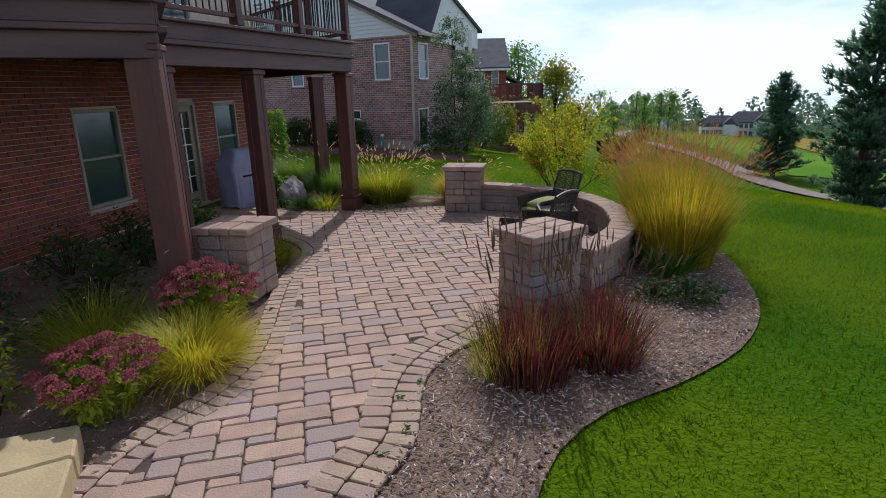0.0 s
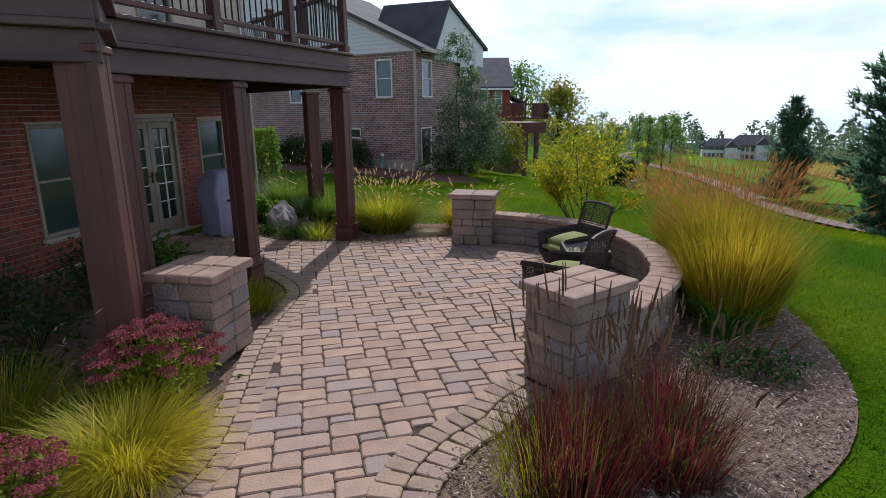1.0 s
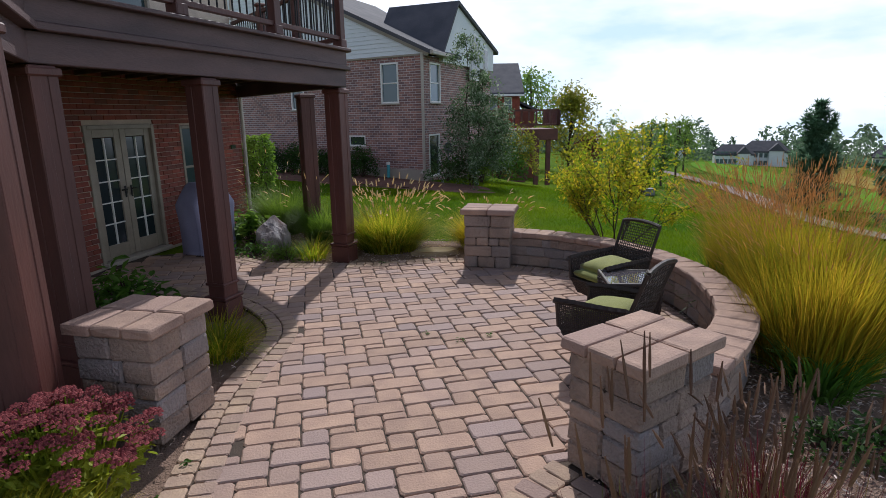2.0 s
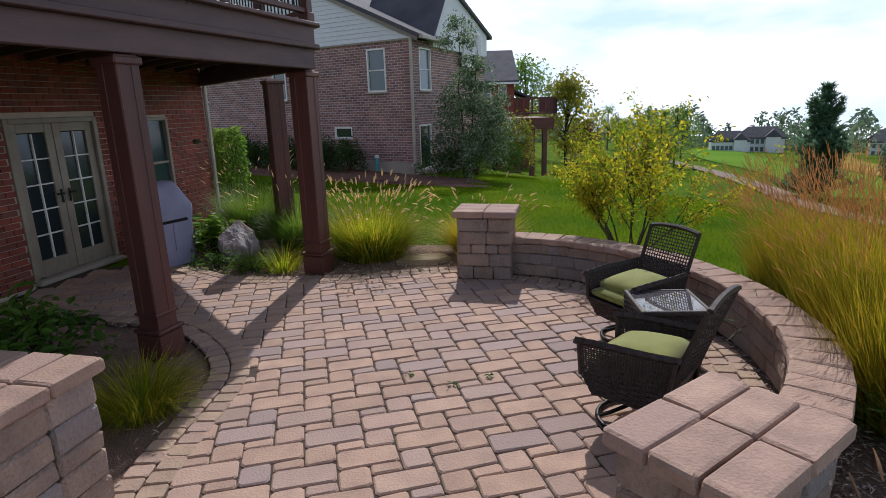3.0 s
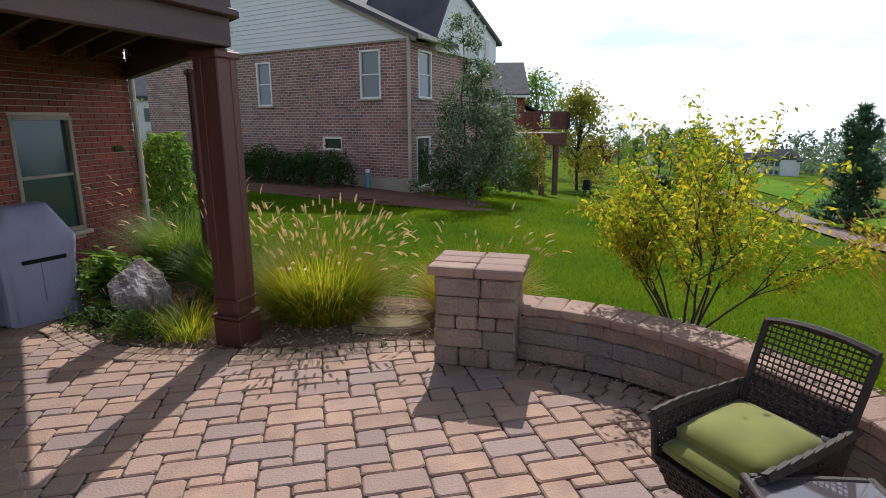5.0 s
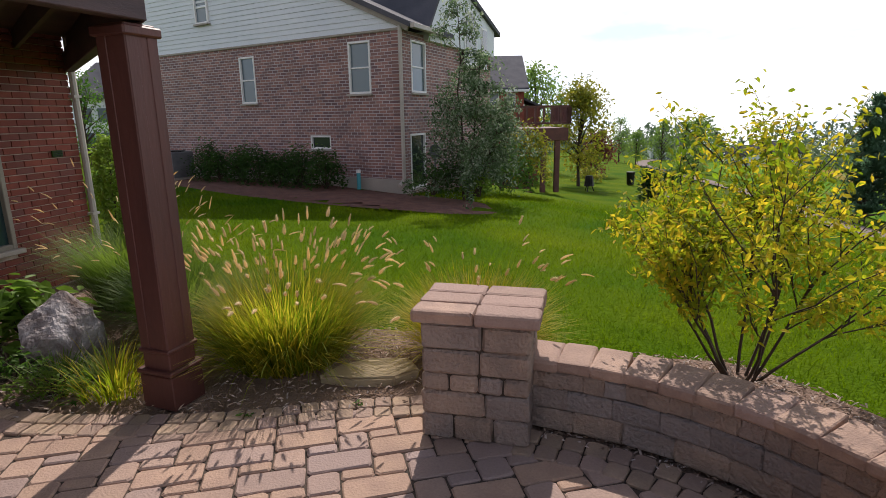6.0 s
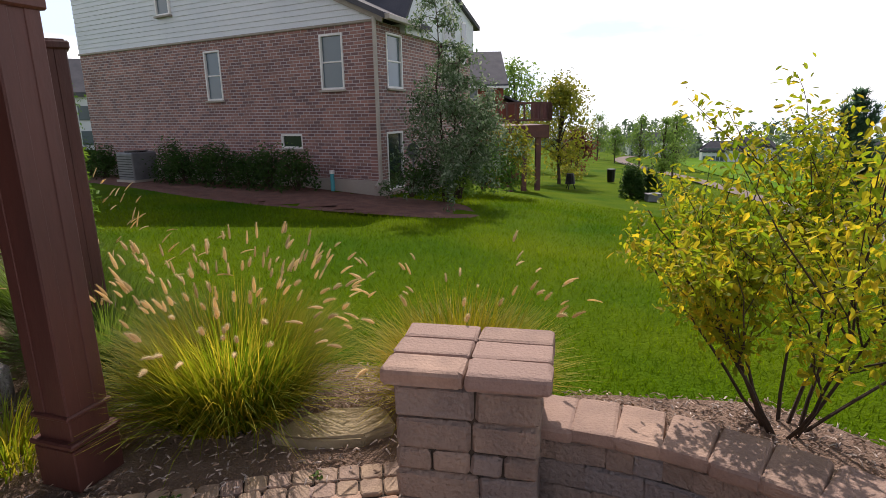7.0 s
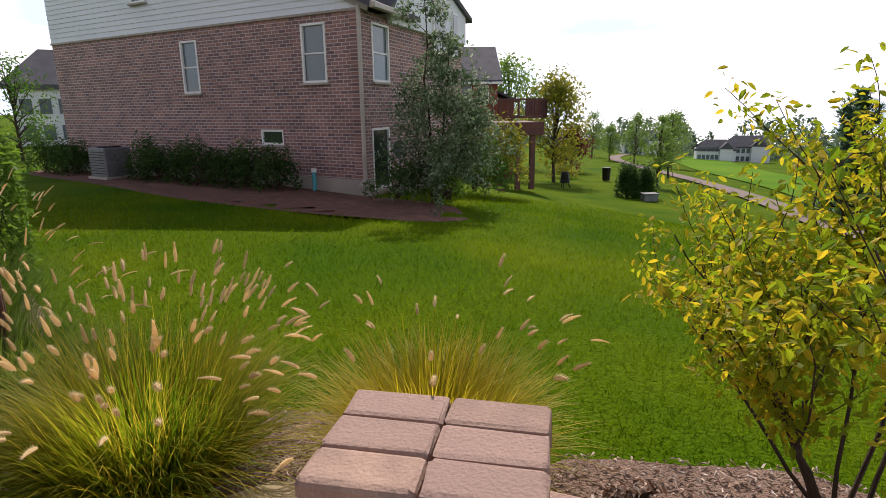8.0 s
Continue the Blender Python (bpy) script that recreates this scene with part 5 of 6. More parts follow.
# tall maiden grass behind the seat wall
for k, (x, y, n, rad, ln, sd) in enumerate(((2.7, 6.2, 3600, 0.92, 1.08, 11), (2.95, 7.05, 3200, 0.88, 1.12, 12), (3.05, 7.95, 2200, 0.7, 1.0, 13))):
    grass_clump("maiden_grass", "tall golden-green maiden grass behind the seat wall", x, y, n, rad, ln * 0.95, M["tblade"], sd, lean=(0.0, 0.44), droop=(0.05, 0.75), w=0.0085, heads=1000, head_len=0.1, head_r=0.0042, head_mat=M["haze"], stem_w=0.002, head_up=1.02, head_lean=(0.0, 0.36), head_droop=(0.0, 0.5))
for k, (x, y) in enumerate(((2.5, 7.35), (2.62, 7.9), (2.45, 5.75))):
    grass_clump("daylily", "strap-leaved green daylily clump by the coping", x, y, 160, 0.45, 0.55, M["leafm"], 30 + k, lean=(0.1, 0.8), droop=(0.6, 1.8), w=0.022, category="plant")
# red grasses by the near pillar
grass_clump("red_grass", "crimson switch grass with dark seed spikes in the mulch", 0.62, 3.66, 900, 0.7, 0.6, M["rblade"], 41, lean=(0.0, 0.38), droop=(0.0, 0.7), w=0.0065, heads=46, head_len=0.2, head_r=0.0125, head_mat=M["spike"], head_up=1.22, head_lean=(0.0, 0.2), head_droop=(-0.05, 0.12))
grass_clump("green_grass", "fresh green blades among the crimson grass", 0.45, 3.75, 260, 0.6, 0.5, M["gblade"], 44, lean=(0.05, 0.6), droop=(0.1, 1.0), w=0.006)
grass_clump("red_grass", "bronze-red grass with tan seed spikes in the mulch", 1.2, 3.9, 800, 0.75, 0.5, M["rblade"], 42, lean=(0.0, 0.7), droop=(0.1, 1.0), w=0.007, heads=80, head_len=0.11, head_r=0.0125, head_mat=M["spike"], head_up=1.25, head_lean=(0.0, 0.38), head_droop=(-0.1, 0.2))
grass_clump("green_grass", "green blades among the bronze grass", 1.12, 4.0, 300, 0.7, 0.4, M["dblade"], 45, lean=(0.05, 0.7), droop=(0.1, 1.0), w=0.007)
grass_clump("red_grass", "dark red grass against the block pillar", 1.35, 4.45, 320, 0.5, 0.42, M["rblade"], 43, lean=(0.0, 0.5), droop=(0.1, 0.8), w=0.006, heads=30, head_len=0.13, head_r=0.0115, head_mat=M["spike"], head_up=1.2)
leaf_mound("shrub", "low dark green sprawling shrub in the mulch", 2.36, 5.0, -0.02, 0.3, 0.26, 0.22, 420, 0.05, M["leafd"], 51)
leaf_mound("shrub", "low dark green shrub under the maiden grass", 2.05, 5.1, -0.02, 0.24, 0.22, 0.2, 260, 0.05, M["leafd"], 52)


def sedum(x, y, rad, h, heads, seed, label):
    """Stonecrop: upright stems with fleshy leaves and domed flower heads."""
    r = random.Random(seed)
    top = thing("sedum", label, "flower", pose(x, y, -0.02))
    sv, sf, lv, lf, hv, hf = [], [], [], [], [], []
    for _ in range(heads):
        a, q = r.uniform(0, 6.283), rad * math.sqrt(r.random())
        tip = Vector((math.cos(a) * q, math.sin(a) * q, h * (1.0 - 0.35 * (q / rad) ** 2) * r.uniform(0.85, 1.08)))
        foot = Vector((tip.x * 0.45, tip.y * 0.45, 0))
        tube(sv, sf, [tuple(foot), tuple((foot + tip) / 2 + Vector((0, 0, 0.03))), tuple(tip)], 0.006, 0.004, 4)
        for k in range(9):
            u = r.uniform(0.3, 0.93)
            leaf_quad(lv, lf, foot.lerp(tip, u), r, 0.06, 0.4)
        # domed head of many florets
        hr = r.uniform(0.035, 0.06)
        for k in range(16):
            aa, rr = k * 2.4, hr * math.sqrt((k + 0.5) / 16)
            c = tip + Vector((math.cos(aa) * rr, math.sin(aa) * rr, 0.022 * (1 - (rr / hr) ** 2)))
            s = hr * 0.3
            b = len(hv)
            for d in ((s, 0, 0), (0, s, 0), (-s, 0, 0), (0, -s, 0), (0, 0, s * 0.9)):
                hv.append(tuple(c + Vector(d) * r.uniform(0.8, 1.2)))
            hf += [(b, b + 1, b + 4), (b + 1, b + 2, b + 4), (b + 2, b + 3, b + 4), (b + 3, b, b + 4)]
    raw("stems", sv, sf, M["sedleaf"], top)["kind"] = "stuff"
    raw("leaves", lv, lf, M["sedleaf"], top, "yellow-green fleshy leaves")["kind"] = "stuff"
    raw("flower_heads", hv, hf, M["sedum"], top, "dusty crimson domed flower heads")["kind"] = "stuff"


sedum(-2.2, 3.32, 0.38, 0.48, 95, 61, "stonecrop with dusty crimson flower heads beside the path")
sedum(-2.02, 4.66, 0.42, 0.57, 120, 62, "stonecrop with crimson flower heads before the block pillar")
grass_clump("gold_grass", "golden-green fine grass arching over the border bricks", -1.84, 3.88, 2100, 0.58, 0.56, M["yblade"], 63, lean=(0.2, 0.9), droop=(0.8, 1.9), w=0.005)
grass_clump("sedge", "green fine sedge in the bed", -2.15, 4.05, 1000, 0.55, 0.52, M["gblade"], 64, lean=(0.1, 0.9), droop=(0.6, 1.7), w=0.005)
grass_clump("sedge", "green fine sedge under the deck post", -2.75, 4.2, 900, 0.7, 0.6, M["gblade"], 65, lean=(0.1, 0.9), droop=(0.6, 1.5), w=0.006, heads=14, head_len=0.06, head_r=0.005)
grass_clump("sedge", "green sedge leaning over the paving by the deck post", -2.02, 6.55, 700, 0.5, 0.46, M["gblade"], 66, lean=(0.2, 0.9), droop=(0.8, 1.9), w=0.006)
leaf_mound("shrub", "yellow-leaved small shrub by the steps", -2.95, 3.3, -0.02, 0.3, 0.3, 0.55, 380, 0.05, M["leaf"], 67)
leaf_mound("shrub", "broad-leaved green shrub by the deck posts", -3.1, 7.25, -0.02, 0.42, 0.42, 0.62, 420, 0.11, M["leafm"], 68, flat=0.45)
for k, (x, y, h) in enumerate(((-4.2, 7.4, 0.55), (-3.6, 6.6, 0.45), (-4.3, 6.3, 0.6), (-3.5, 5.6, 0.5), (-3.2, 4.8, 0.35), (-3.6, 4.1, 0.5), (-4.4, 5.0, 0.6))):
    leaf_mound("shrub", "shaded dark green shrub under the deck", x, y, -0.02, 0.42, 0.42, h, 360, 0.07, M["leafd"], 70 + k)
leaf_mound("hosta", "bright green hosta beside the boulder", -3.06, 10.62, -0.02, 0.46, 0.36, 0.52, 420, 0.15, M["vine"], 81, category="plant", flat=0.4)
leaf_mound("ground_cover", "small-leaved weeds before the boulder", -2.3, 9.75, -0.02, 0.38, 0.16, 0.22, 260, 0.04, M["vine"], 84, category="plant")
leaf_mound("ground_cover", "low leafy ground cover by the paving", -2.8, 9.98, -0.02, 0.42, 0.2, 0.2, 320, 0.045, M["leafm"], 82, category="plant")


def climber(x, y, w, h, n, seed):
    """Climbing shrub on an unseen support: an upright column, square-shouldered, of layered leaves on twining stems."""
    r = random.Random(seed)
    top = thing("climbing_shrub", "tall bright green climbing shrub at the house corner", "shrub", pose(x, y, -0.02))
    v, f = [], []
    for k in range(7):
        ph = k * 0.9
        tv, tf = [], []
        tube(tv, tf, [(math.cos(ph + u * 3) * w * 0.6, math.sin(ph + u * 3) * w * 0.6, u * h * 0.95) for u in np.linspace(0, 1, 9)], 0.009, 0.004, 5)
        raw("stem", tv, tf, M["bark"], top)
    for _ in range(n):
        a, u = r.uniform(0, 6.283), r.random() ** 0.8
        c, q = math.cos(a), math.sin(a)
        k = min(1 / max(abs(c), abs(q)), 1.22) * w * (1 + 0.25 * noise.noise((c * 2 + seed, q * 2, u * 5)))
        k *= r.uniform(0.72, 1.05) * (1 - max(0, u - 0.86) * 2.6) * (0.7 + 0.3 * min(u * 3, 1))
        leaf_quad(v, f, (c * k, q * k, u * h * (1 + 0.05 * noise.noise((c * 3, q * 3, seed)))), r, 0.075, 0.75)
    raw("leaves", v, f, M["vine"], top)["kind"] = "stuff"


climber(-3.78, 13.45, 0.25, 1.58, 3000, 83)


def open_shrub():
    """Many-stemmed shrub tree with open yellow-green crown."""
    r = random.Random(91)
    top = thing("shrub_tree", "many-stemmed shrub with open yellow-green leaves behind the seat wall", "tree", pose(2.2, 9.86, -0.03))
    tv, tf, lv, lf = [], [], [], []

    def limb(p, d, length, rad, depth):
        pts = [p]
        q = Vector(p)
        dd = Vector(d)
        n = 5
        for _ in range(n):
            dd = (dd + Vector((r.uniform(-0.16, 0.16), r.uniform(-0.16, 0.16), r.uniform(-0.02, 0.12)))).normalized()
            q = q + dd * length / n
            pts.append(tuple(q))
        tube(tv, tf, pts, rad, rad * 0.5, 5 if depth else 6)
        if depth == 2:
            for _ in range(46):
                u = r.randrange(1, n + 1)
                c = Vector(pts[u]) + Vector((r.gauss(0, 0.04), r.gauss(0, 0.04), r.gauss(0, 0.036)))
                leaf_quad(lv, lf, c, r, 0.045, 0.8)
            return
        for k in range((5, 4)[depth]):
            u = r.choice((3, 4, 4, 5, 5)) if depth == 0 else r.randrange(1, n + 1)
            nd = (dd + Vector((r.uniform(-1, 1), r.uniform(-1, 1), r.uniform(-0.5, 0.45))) * (0.7 if depth == 0 else 1.0)).normalized()
            limb(pts[u], nd, length * r.uniform(0.5, 0.78), rad * 0.5, depth + 1)

    for k in range(11):
        a = k * 2 * math.pi / 11 + r.uniform(-0.3, 0.3)
        lean = r.uniform(0.2, 1.0)
        limb((math.cos(a) * 0.09, math.sin(a) * 0.09, 0), (math.cos(a) * lean, math.sin(a) * lean * 0.85, 1), r.uniform(0.75, 1.0), 0.0115, 0)
        raw("stem", tv, tf, M["bark"], top, "slender dark branching stem")
        tv.clear()
        tf.clear()
    raw("leaves", lv, lf, M["leaf"], top, "yellow-green leaves turning gold")["kind"] = "stuff"


open_shrub()
leaf_mound("weeds", "dry brown stubble in the mulch", 1.35, 9.95, -0.02, 0.14, 0.14, 0.16, 60, 0.05, M["spike"], 95, category="plant")


def lawn_blades():
    """Blades of the mown lawn, thinning out with distance from the patio."""
    r = random.Random(101)
    g = np.random.RandomState(7)
    n = 420000
    far = 0.5 + 15.5 * g.uniform(0, 1, n) ** 0.72
    ang = g.uniform(0, 2 * math.pi, n)
    xy = np.stack([1.8 + np.cos(ang) * far, 8.5 + np.sin(ang) * far], 1)
    keep = (xy[:, 1] > -3) & ((xy[:, 0] > -3.5) | (xy[:, 1] > 12.5)) & (far + g.uniform(0, 4, n) < 16)
    for b in (BED_RIGHT, BED_TOP, BED_LEFT, BED_NEIGHBOUR):
        keep &= ~inside_many(xy, [tuple(p) for p in spline(b, 90, closed=True)[:-1]])
    keep &= ~inside_many(xy, outline)
    v, f = [], []
    for (x, y), d in zip(xy[keep].tolist(), far[keep].tolist()):
        z = (ground_height(x, y) if x + 0.5 * y > 8 else 0.0) - 0.05
        a = r.uniform(0, 6.283)
        w = 0.0032 + 0.0003 * d
        hh = 0.048 * r.uniform(0.6, 1.2)
        dx, dy = math.cos(a) * w, math.sin(a) * w
        lx, ly = r.uniform(-0.9, 0.9) * hh, r.uniform(-0.9, 0.9) * hh
        b = len(v)
        v.extend([(x - dx, y - dy, z), (x + dx, y + dy, z), (x + lx, y + ly, z + hh)])
        f.append((b, b + 1, b + 2))
    tagged(raw("lawn_grass", v, f, M["blade"]), "short mown green lawn grass", "grass", kind="stuff")


lawn_blades()


def joint_weeds():
    r = random.Random(111)
    for x, y in ((-0.22, 3.0), (-0.3, 3.35), (-0.16, 3.55), (-0.35, 2.75), (0.0, 6.75), (-0.3, 6.9), (0.25, 6.85), (-0.95, 9.42), (-0.3, 9.55), (-1.62, 4.7), (-1.6, 5.0), (-2.1, 9.6), (1.5, 5.9)):
        top = thing("joint_weed", "small green weed growing in a paving joint", "weed", pose(x, y, 0.0), group="weeds in the joints")
        v, f = [], []
        for _ in range(9):
            leaf_quad(v, f, (r.gauss(0, 0.012), r.gauss(0, 0.012), 0.008 + r.random() * 0.015), r, 0.035, 0.4)
        raw("leaves", v, f, M["leafm"], top)
        v, f = [], []
        tube(v, f, [(0, 0, -0.01), (0, 0, 0.02)], 0.002, 0.002, 4)
        raw("stem", v, f, M["leafm"], top)


joint_weeds()


# ---- neighbouring garden, golf course and distance ----
def ribbon(name, pts, width, z, mat, label, category):
    c = spline(pts, 90)
    v, f = [], []
    for i, p in enumerate(c):
        t = c[min(i + 1, len(c) - 1)] - c[max(i - 1, 0)]
        n = np.array((-t[1], t[0])) / (np.linalg.norm(t) + 1e-9) * width / 2
        for q in (p - n, p + n):
            v.append((q[0], q[1], ground_height(q[0], q[1]) + z))
    for i in range(len(c) - 1):
        f.append((2 * i, 2 * i + 1, 2 * i + 3, 2 * i + 2))
    return tagged(raw(name, v, f, mat), label, category, kind="structure")


ribbon("cart_path", [(22, 6), (17.5, 14), (15.3, 22), (16.4, 28.7), (18.6, 36), (21.0, 46), (22.6, 56), (27, 84), (38, 112), (60, 150)], 1.6, 0.03, M["asphalt"], "pale paved cart path winding over the golf course", "path")
M["fairway"] = surface("fairway", lin(74, 116, 18), lin(96, 130, 26), 1.0, 0.1, 8, 0.3, spec=0.05)
M["rough"] = surface("rough_grass", lin(150, 124, 56), lin(124, 114, 46), 1.0, 0.12, 6, 0.4, spec=0.05)
ribbon("fairway", [(24, 30), (30, 48), (36, 72), (52, 110), (80, 150)], 9, 0.02, M["fairway"], "lighter mown golf fairway", "fairway")
ribbon("rough", [(30, 20), (36, 40), (46, 66), (66, 100), (100, 140)], 7, 0.02, M["rough"], "dry tan rough beside the fairway", "grass")


def leafy_tree(name, label, x, y, h, crown, mat, seed, n=900, leaf=0.16, trunk=0.3, group="", limbs=34):
    """Tapered trunk, limbs and a crown of leaf clumps with gaps."""
    r = random.Random(seed)
    top = thing(name, label, "tree", pose(x, y, ground_height(x, y) - 0.05), group=group)
    tv, tf, lv, lf = [], [], [], []
    tube(tv, tf, [(0, 0, 0), (0.02 * h * r.uniform(-1, 1), 0.02 * h, h * 0.35), (0, 0, h * 0.88)], (0.012 if limbs > 60 else 0.02) * h, 0.005 * h, 6)
    clumps = []
    for k in range(limbs):
        a, u = r.uniform(0, 6.283), r.uniform(trunk, 1.0)
        w = crown * math.sin(math.pi * min(0.18 + 0.8 * (u - trunk) / (1 - trunk), 0.97)) * r.uniform(0.45, 1.05)
        tip = Vector((math.cos(a) * w, math.sin(a) * w, h * min(u * 1.02, 1.0)))
        tube(tv, tf, [(0, 0, h * u * 0.62), tuple(tip * 0.55 + Vector((0, 0, h * u * 0.3))), tuple(tip)], (0.004 if limbs > 60 else 0.007) * h, 0.0015 * h, 4)
        clumps.append((tip, crown * r.uniform(0.24, 0.42)))
    for _ in range(n):
        c, s = r.choice(clumps)
        p = c + Vector((r.gauss(0, s * 0.6), r.gauss(0, s * 0.6), r.gauss(0, s * 0.55)))
        leaf_quad(lv, lf, p, r, leaf, 0.8)
    raw("trunk", tv, tf, M["bark"], top)
    raw("crown", lv, lf, mat, top)["kind"] = "stuff"
    return top


def pine(x, y, h, rad, seed, label):
    """Pine: whorls of boughs with needle tufts."""
    r = random.Random(seed)
    top = thing("pine", label, "tree", pose(x, y, ground_height(x, y) - 0.05), group="pines on the golf course")
    tv, tf, lv, lf = [], [], [], []
    tube(tv, tf, [(0, 0, 0), (0, 0, h * 0.97)], 0.025 * h, 0.004 * h, 6)
    z = 0.06 * h
    while z < h:
        u = z / h
        L = rad * (1 - u) ** 0.75 * (0.75 + 0.25 * math.sin(z * 3 + seed)) + 0.12
        for k in range(11 if u < 0.8 else 6):
            a = r.uniform(0, 6.283)
            l = L * r.uniform(0.6, 1.1)
            up = 0.15 + 0.5 * u
            pts = [(0, 0, z), (math.cos(a) * l * 0.5, math.sin(a) * l * 0.5, z + l * up * 0.3), (math.cos(a) * l, math.sin(a) * l, z + l * up)]
            tube(tv, tf, pts, 0.012 * h * (1 - u) + 0.006, 0.004, 4)
            for t in range(int(12 + 11 * l)):
                w = r.uniform(0.3, 1.05)
                c = Vector((math.cos(a) * l * w, math.sin(a) * l * w, z + l * up * w * w)) + Vector((r.gauss(0, 0.09), r.gauss(0, 0.09), r.gauss(0, 0.07)))
                for q in range(5):
                    d = Vector((math.cos(a) + r.uniform(-1, 1), math.sin(a) + r.uniform(-1, 1), r.uniform(0.0, 1.3))).normalized() * 0.24
                    s = d.cross(Vector((0, 0.3, 1))).normalized() * 0.04
                    b = len(lv)
                    lv += [tuple(c - s), tuple(c + s), tuple(c + d)]
                    lf.append((b, b + 1, b + 2))
        z += h * 0.052
    raw("trunk", tv, tf, M["bark"], top)
    raw("needles", lv, lf, M["needle"], top, "blue-green needles")["kind"] = "stuff"


pine(18.5, 31.0, 5.3, 1.9, 1, "blue-green pine standing on the golf course lawn")
pine(12.5, 16.6, 6.5, 2.2, 2, "large blue-green pine beside the lawn")
pine(30.5, 41.0, 4.0, 1.4, 3, "smaller pine farther along the course")
# birch-like tree by the neighbouring house, with an evergreen at its foot
def birch(x, y, h, seed):
    """Clump birch: three leaning stems, fine drooping twigs and loose small leaves."""
    r = random.Random(seed)
    top = thing("birch", "slender clump birch with loose grey-green leaves by the brick house", "tree", pose(x, y, ground_height(x, y) - 0.05))
    lv, lf, bv, bf = [], [], [], []
    for k, (dx, dy, hh) in enumerate(((-0.12, 0.0, 1.0), (0.36, -0.1, 0.8), (0.85, 0.15, 0.52))):
        pts = [Vector((0.08 * k, 0.05 * k, 0))]
        for q in range(1, 8):
            u = q / 7
            pts.append(Vector((0.08 * k + dx * u ** 0.8 + r.uniform(-0.05, 0.05), dy * u + r.uniform(-0.05, 0.05), h * hh * u)))
        tv, tf = [], []
        tube(tv, tf, [tuple(p) for p in pts], 0.035, 0.006, 6)
        raw("trunk", tv, tf, M["bark"], top, "slender grey-brown stem")
        for _ in range(52):
            u = r.uniform(0.08, 1.0)
            i0 = min(int(u * 7), 6)
            p = pts[i0].lerp(pts[i0 + 1], u * 7 - i0)
            a = r.uniform(0, 6.283)
            l = (1.3 * (1 - u) ** 0.7 + 0.25) * r.uniform(0.45, 1.1)
            d = Vector((math.cos(a), math.sin(a), 0))
            tip = p + d * l + Vector((0, 0, l * r.uniform(-0.15, 0.55)))
            mid = p.lerp(tip, 0.55) + Vector((0, 0, 0.12 * l))
            tube(bv, bf, [tuple(p), tuple(mid), tuple(tip)], 0.009, 0.002, 4)
            for _ in range(int(40 + 55 * l)):
                w = r.uniform(0.25, 1.08)
                c = (p.lerp(mid, w / 0.55) if w < 0.55 else mid.lerp(tip, (w - 0.55) / 0.45)) + Vector((r.gauss(0, 0.07), r.gauss(0, 0.07), r.gauss(-0.03, 0.08)))
                leaf_quad(lv, lf, c, r, 0.082, 0.9)
    raw("twigwork", bv, bf, M["bark"], top)["kind"] = "stuff"
    raw("crown", lv, lf, M["birch"], top)["kind"] = "stuff"


birch(0.66, 19.6, 4.35, 5)
leaf_mound("shrub", "yellow-green shrub at the foot of the birch", 1.0, 19.4, -0.1, 0.45, 0.45, 0.7, 500, 0.09, M["vine"], 120)
leaf_mound("shrub", "rounded dark shrub beside the basement door", -0.05, 19.45, -0.05, 0.72, 0.6, 0.85, 900, 0.08, M["leafd"], 121)
leaf_mound("shrub", "dark spreading shrub beyond the birch", 1.8, 22.2, -0.3, 1.0, 0.9, 1.35, 2600, 0.1, M["leafm"], 123)
leaf_mound("shrub", "tall yellow-green shrub beyond the birch", 2.6, 23.2, -0.3, 0.85, 0.8, 1.75, 2000, 0.11, M["treey"], 122)
for k, s in enumerate((1.7, 2.6, 3.3, 4.1, 4.9, 5.7, 6.5, 9.6, 10.5, 11.3)):
    p = NB_SIDE @ Vector((s, 0.75 + 0.1 * math.sin(k * 3), 0))
    leaf_mound("hedge_shrub", "dark clipped shrub along the brick house wall", p.x, p.y, -0.02, 0.55, 0.5, 1.0 + 0.12 * math.sin(k * 2.3), 1500, 0.08, M["leafd"], 130 + k)


def air_conditioner(m):
    a = thing("air_conditioner", "grey outdoor air-conditioning unit by the brick wall", "air conditioner", m)
    part("casing", boxed(0, 0, 0.4, 0.75, 0.75, 0.78, bev=0.03), M["steel"], a)
    for k in range(9):
        part("louvre", boxed(0, 0.38, 0.12 + k * 0.07, 0.66, 0.02, 0.02), M["metal"], a)
    v, f = [], []
    tube(v, f, [(0, 0, 0.79), (0, 0, 0.82)], 0.3, 0.3, 16)
    raw("fan_guard", v, f, M["metal"], a)
    part("base", boxed(0, 0, 0.0, 0.85, 0.85, 0.06), M["concrete"], a)


air_conditioner(NB_SIDE @ pose(7.7, 0.9, 0.0))
p = NB_SIDE @ Vector((0.95, 0.35, 0))
pipe = thing("vent_pipe", "short teal vent pipe standing in the mulch", "pipe")
v, f = [], []
tube(v, f, [(p.x, p.y, -0.05), (p.x, p.y, 0.36)], 0.05, 0.05, 10)
raw("pipe", v, f, M["plastic"], pipe)
v, f = [], []
tube(v, f, [(p.x, p.y, 0.36), (p.x, p.y, 0.44)], 0.062, 0.062, 10)
raw("collar", v, f, M["frame"], pipe, "white collar")
dish = thing("satellite_dish", "grey satellite dish on a post by the house corner", "satellite dish", pose(0.0, 20.05, -0.05))
v, f = [], []
tube(v, f, [(0, 0, 0), (0, 0, 0.85)], 0.025, 0.025, 8)
raw("post", v, f, M["steel"], dish)
v, f = [], []
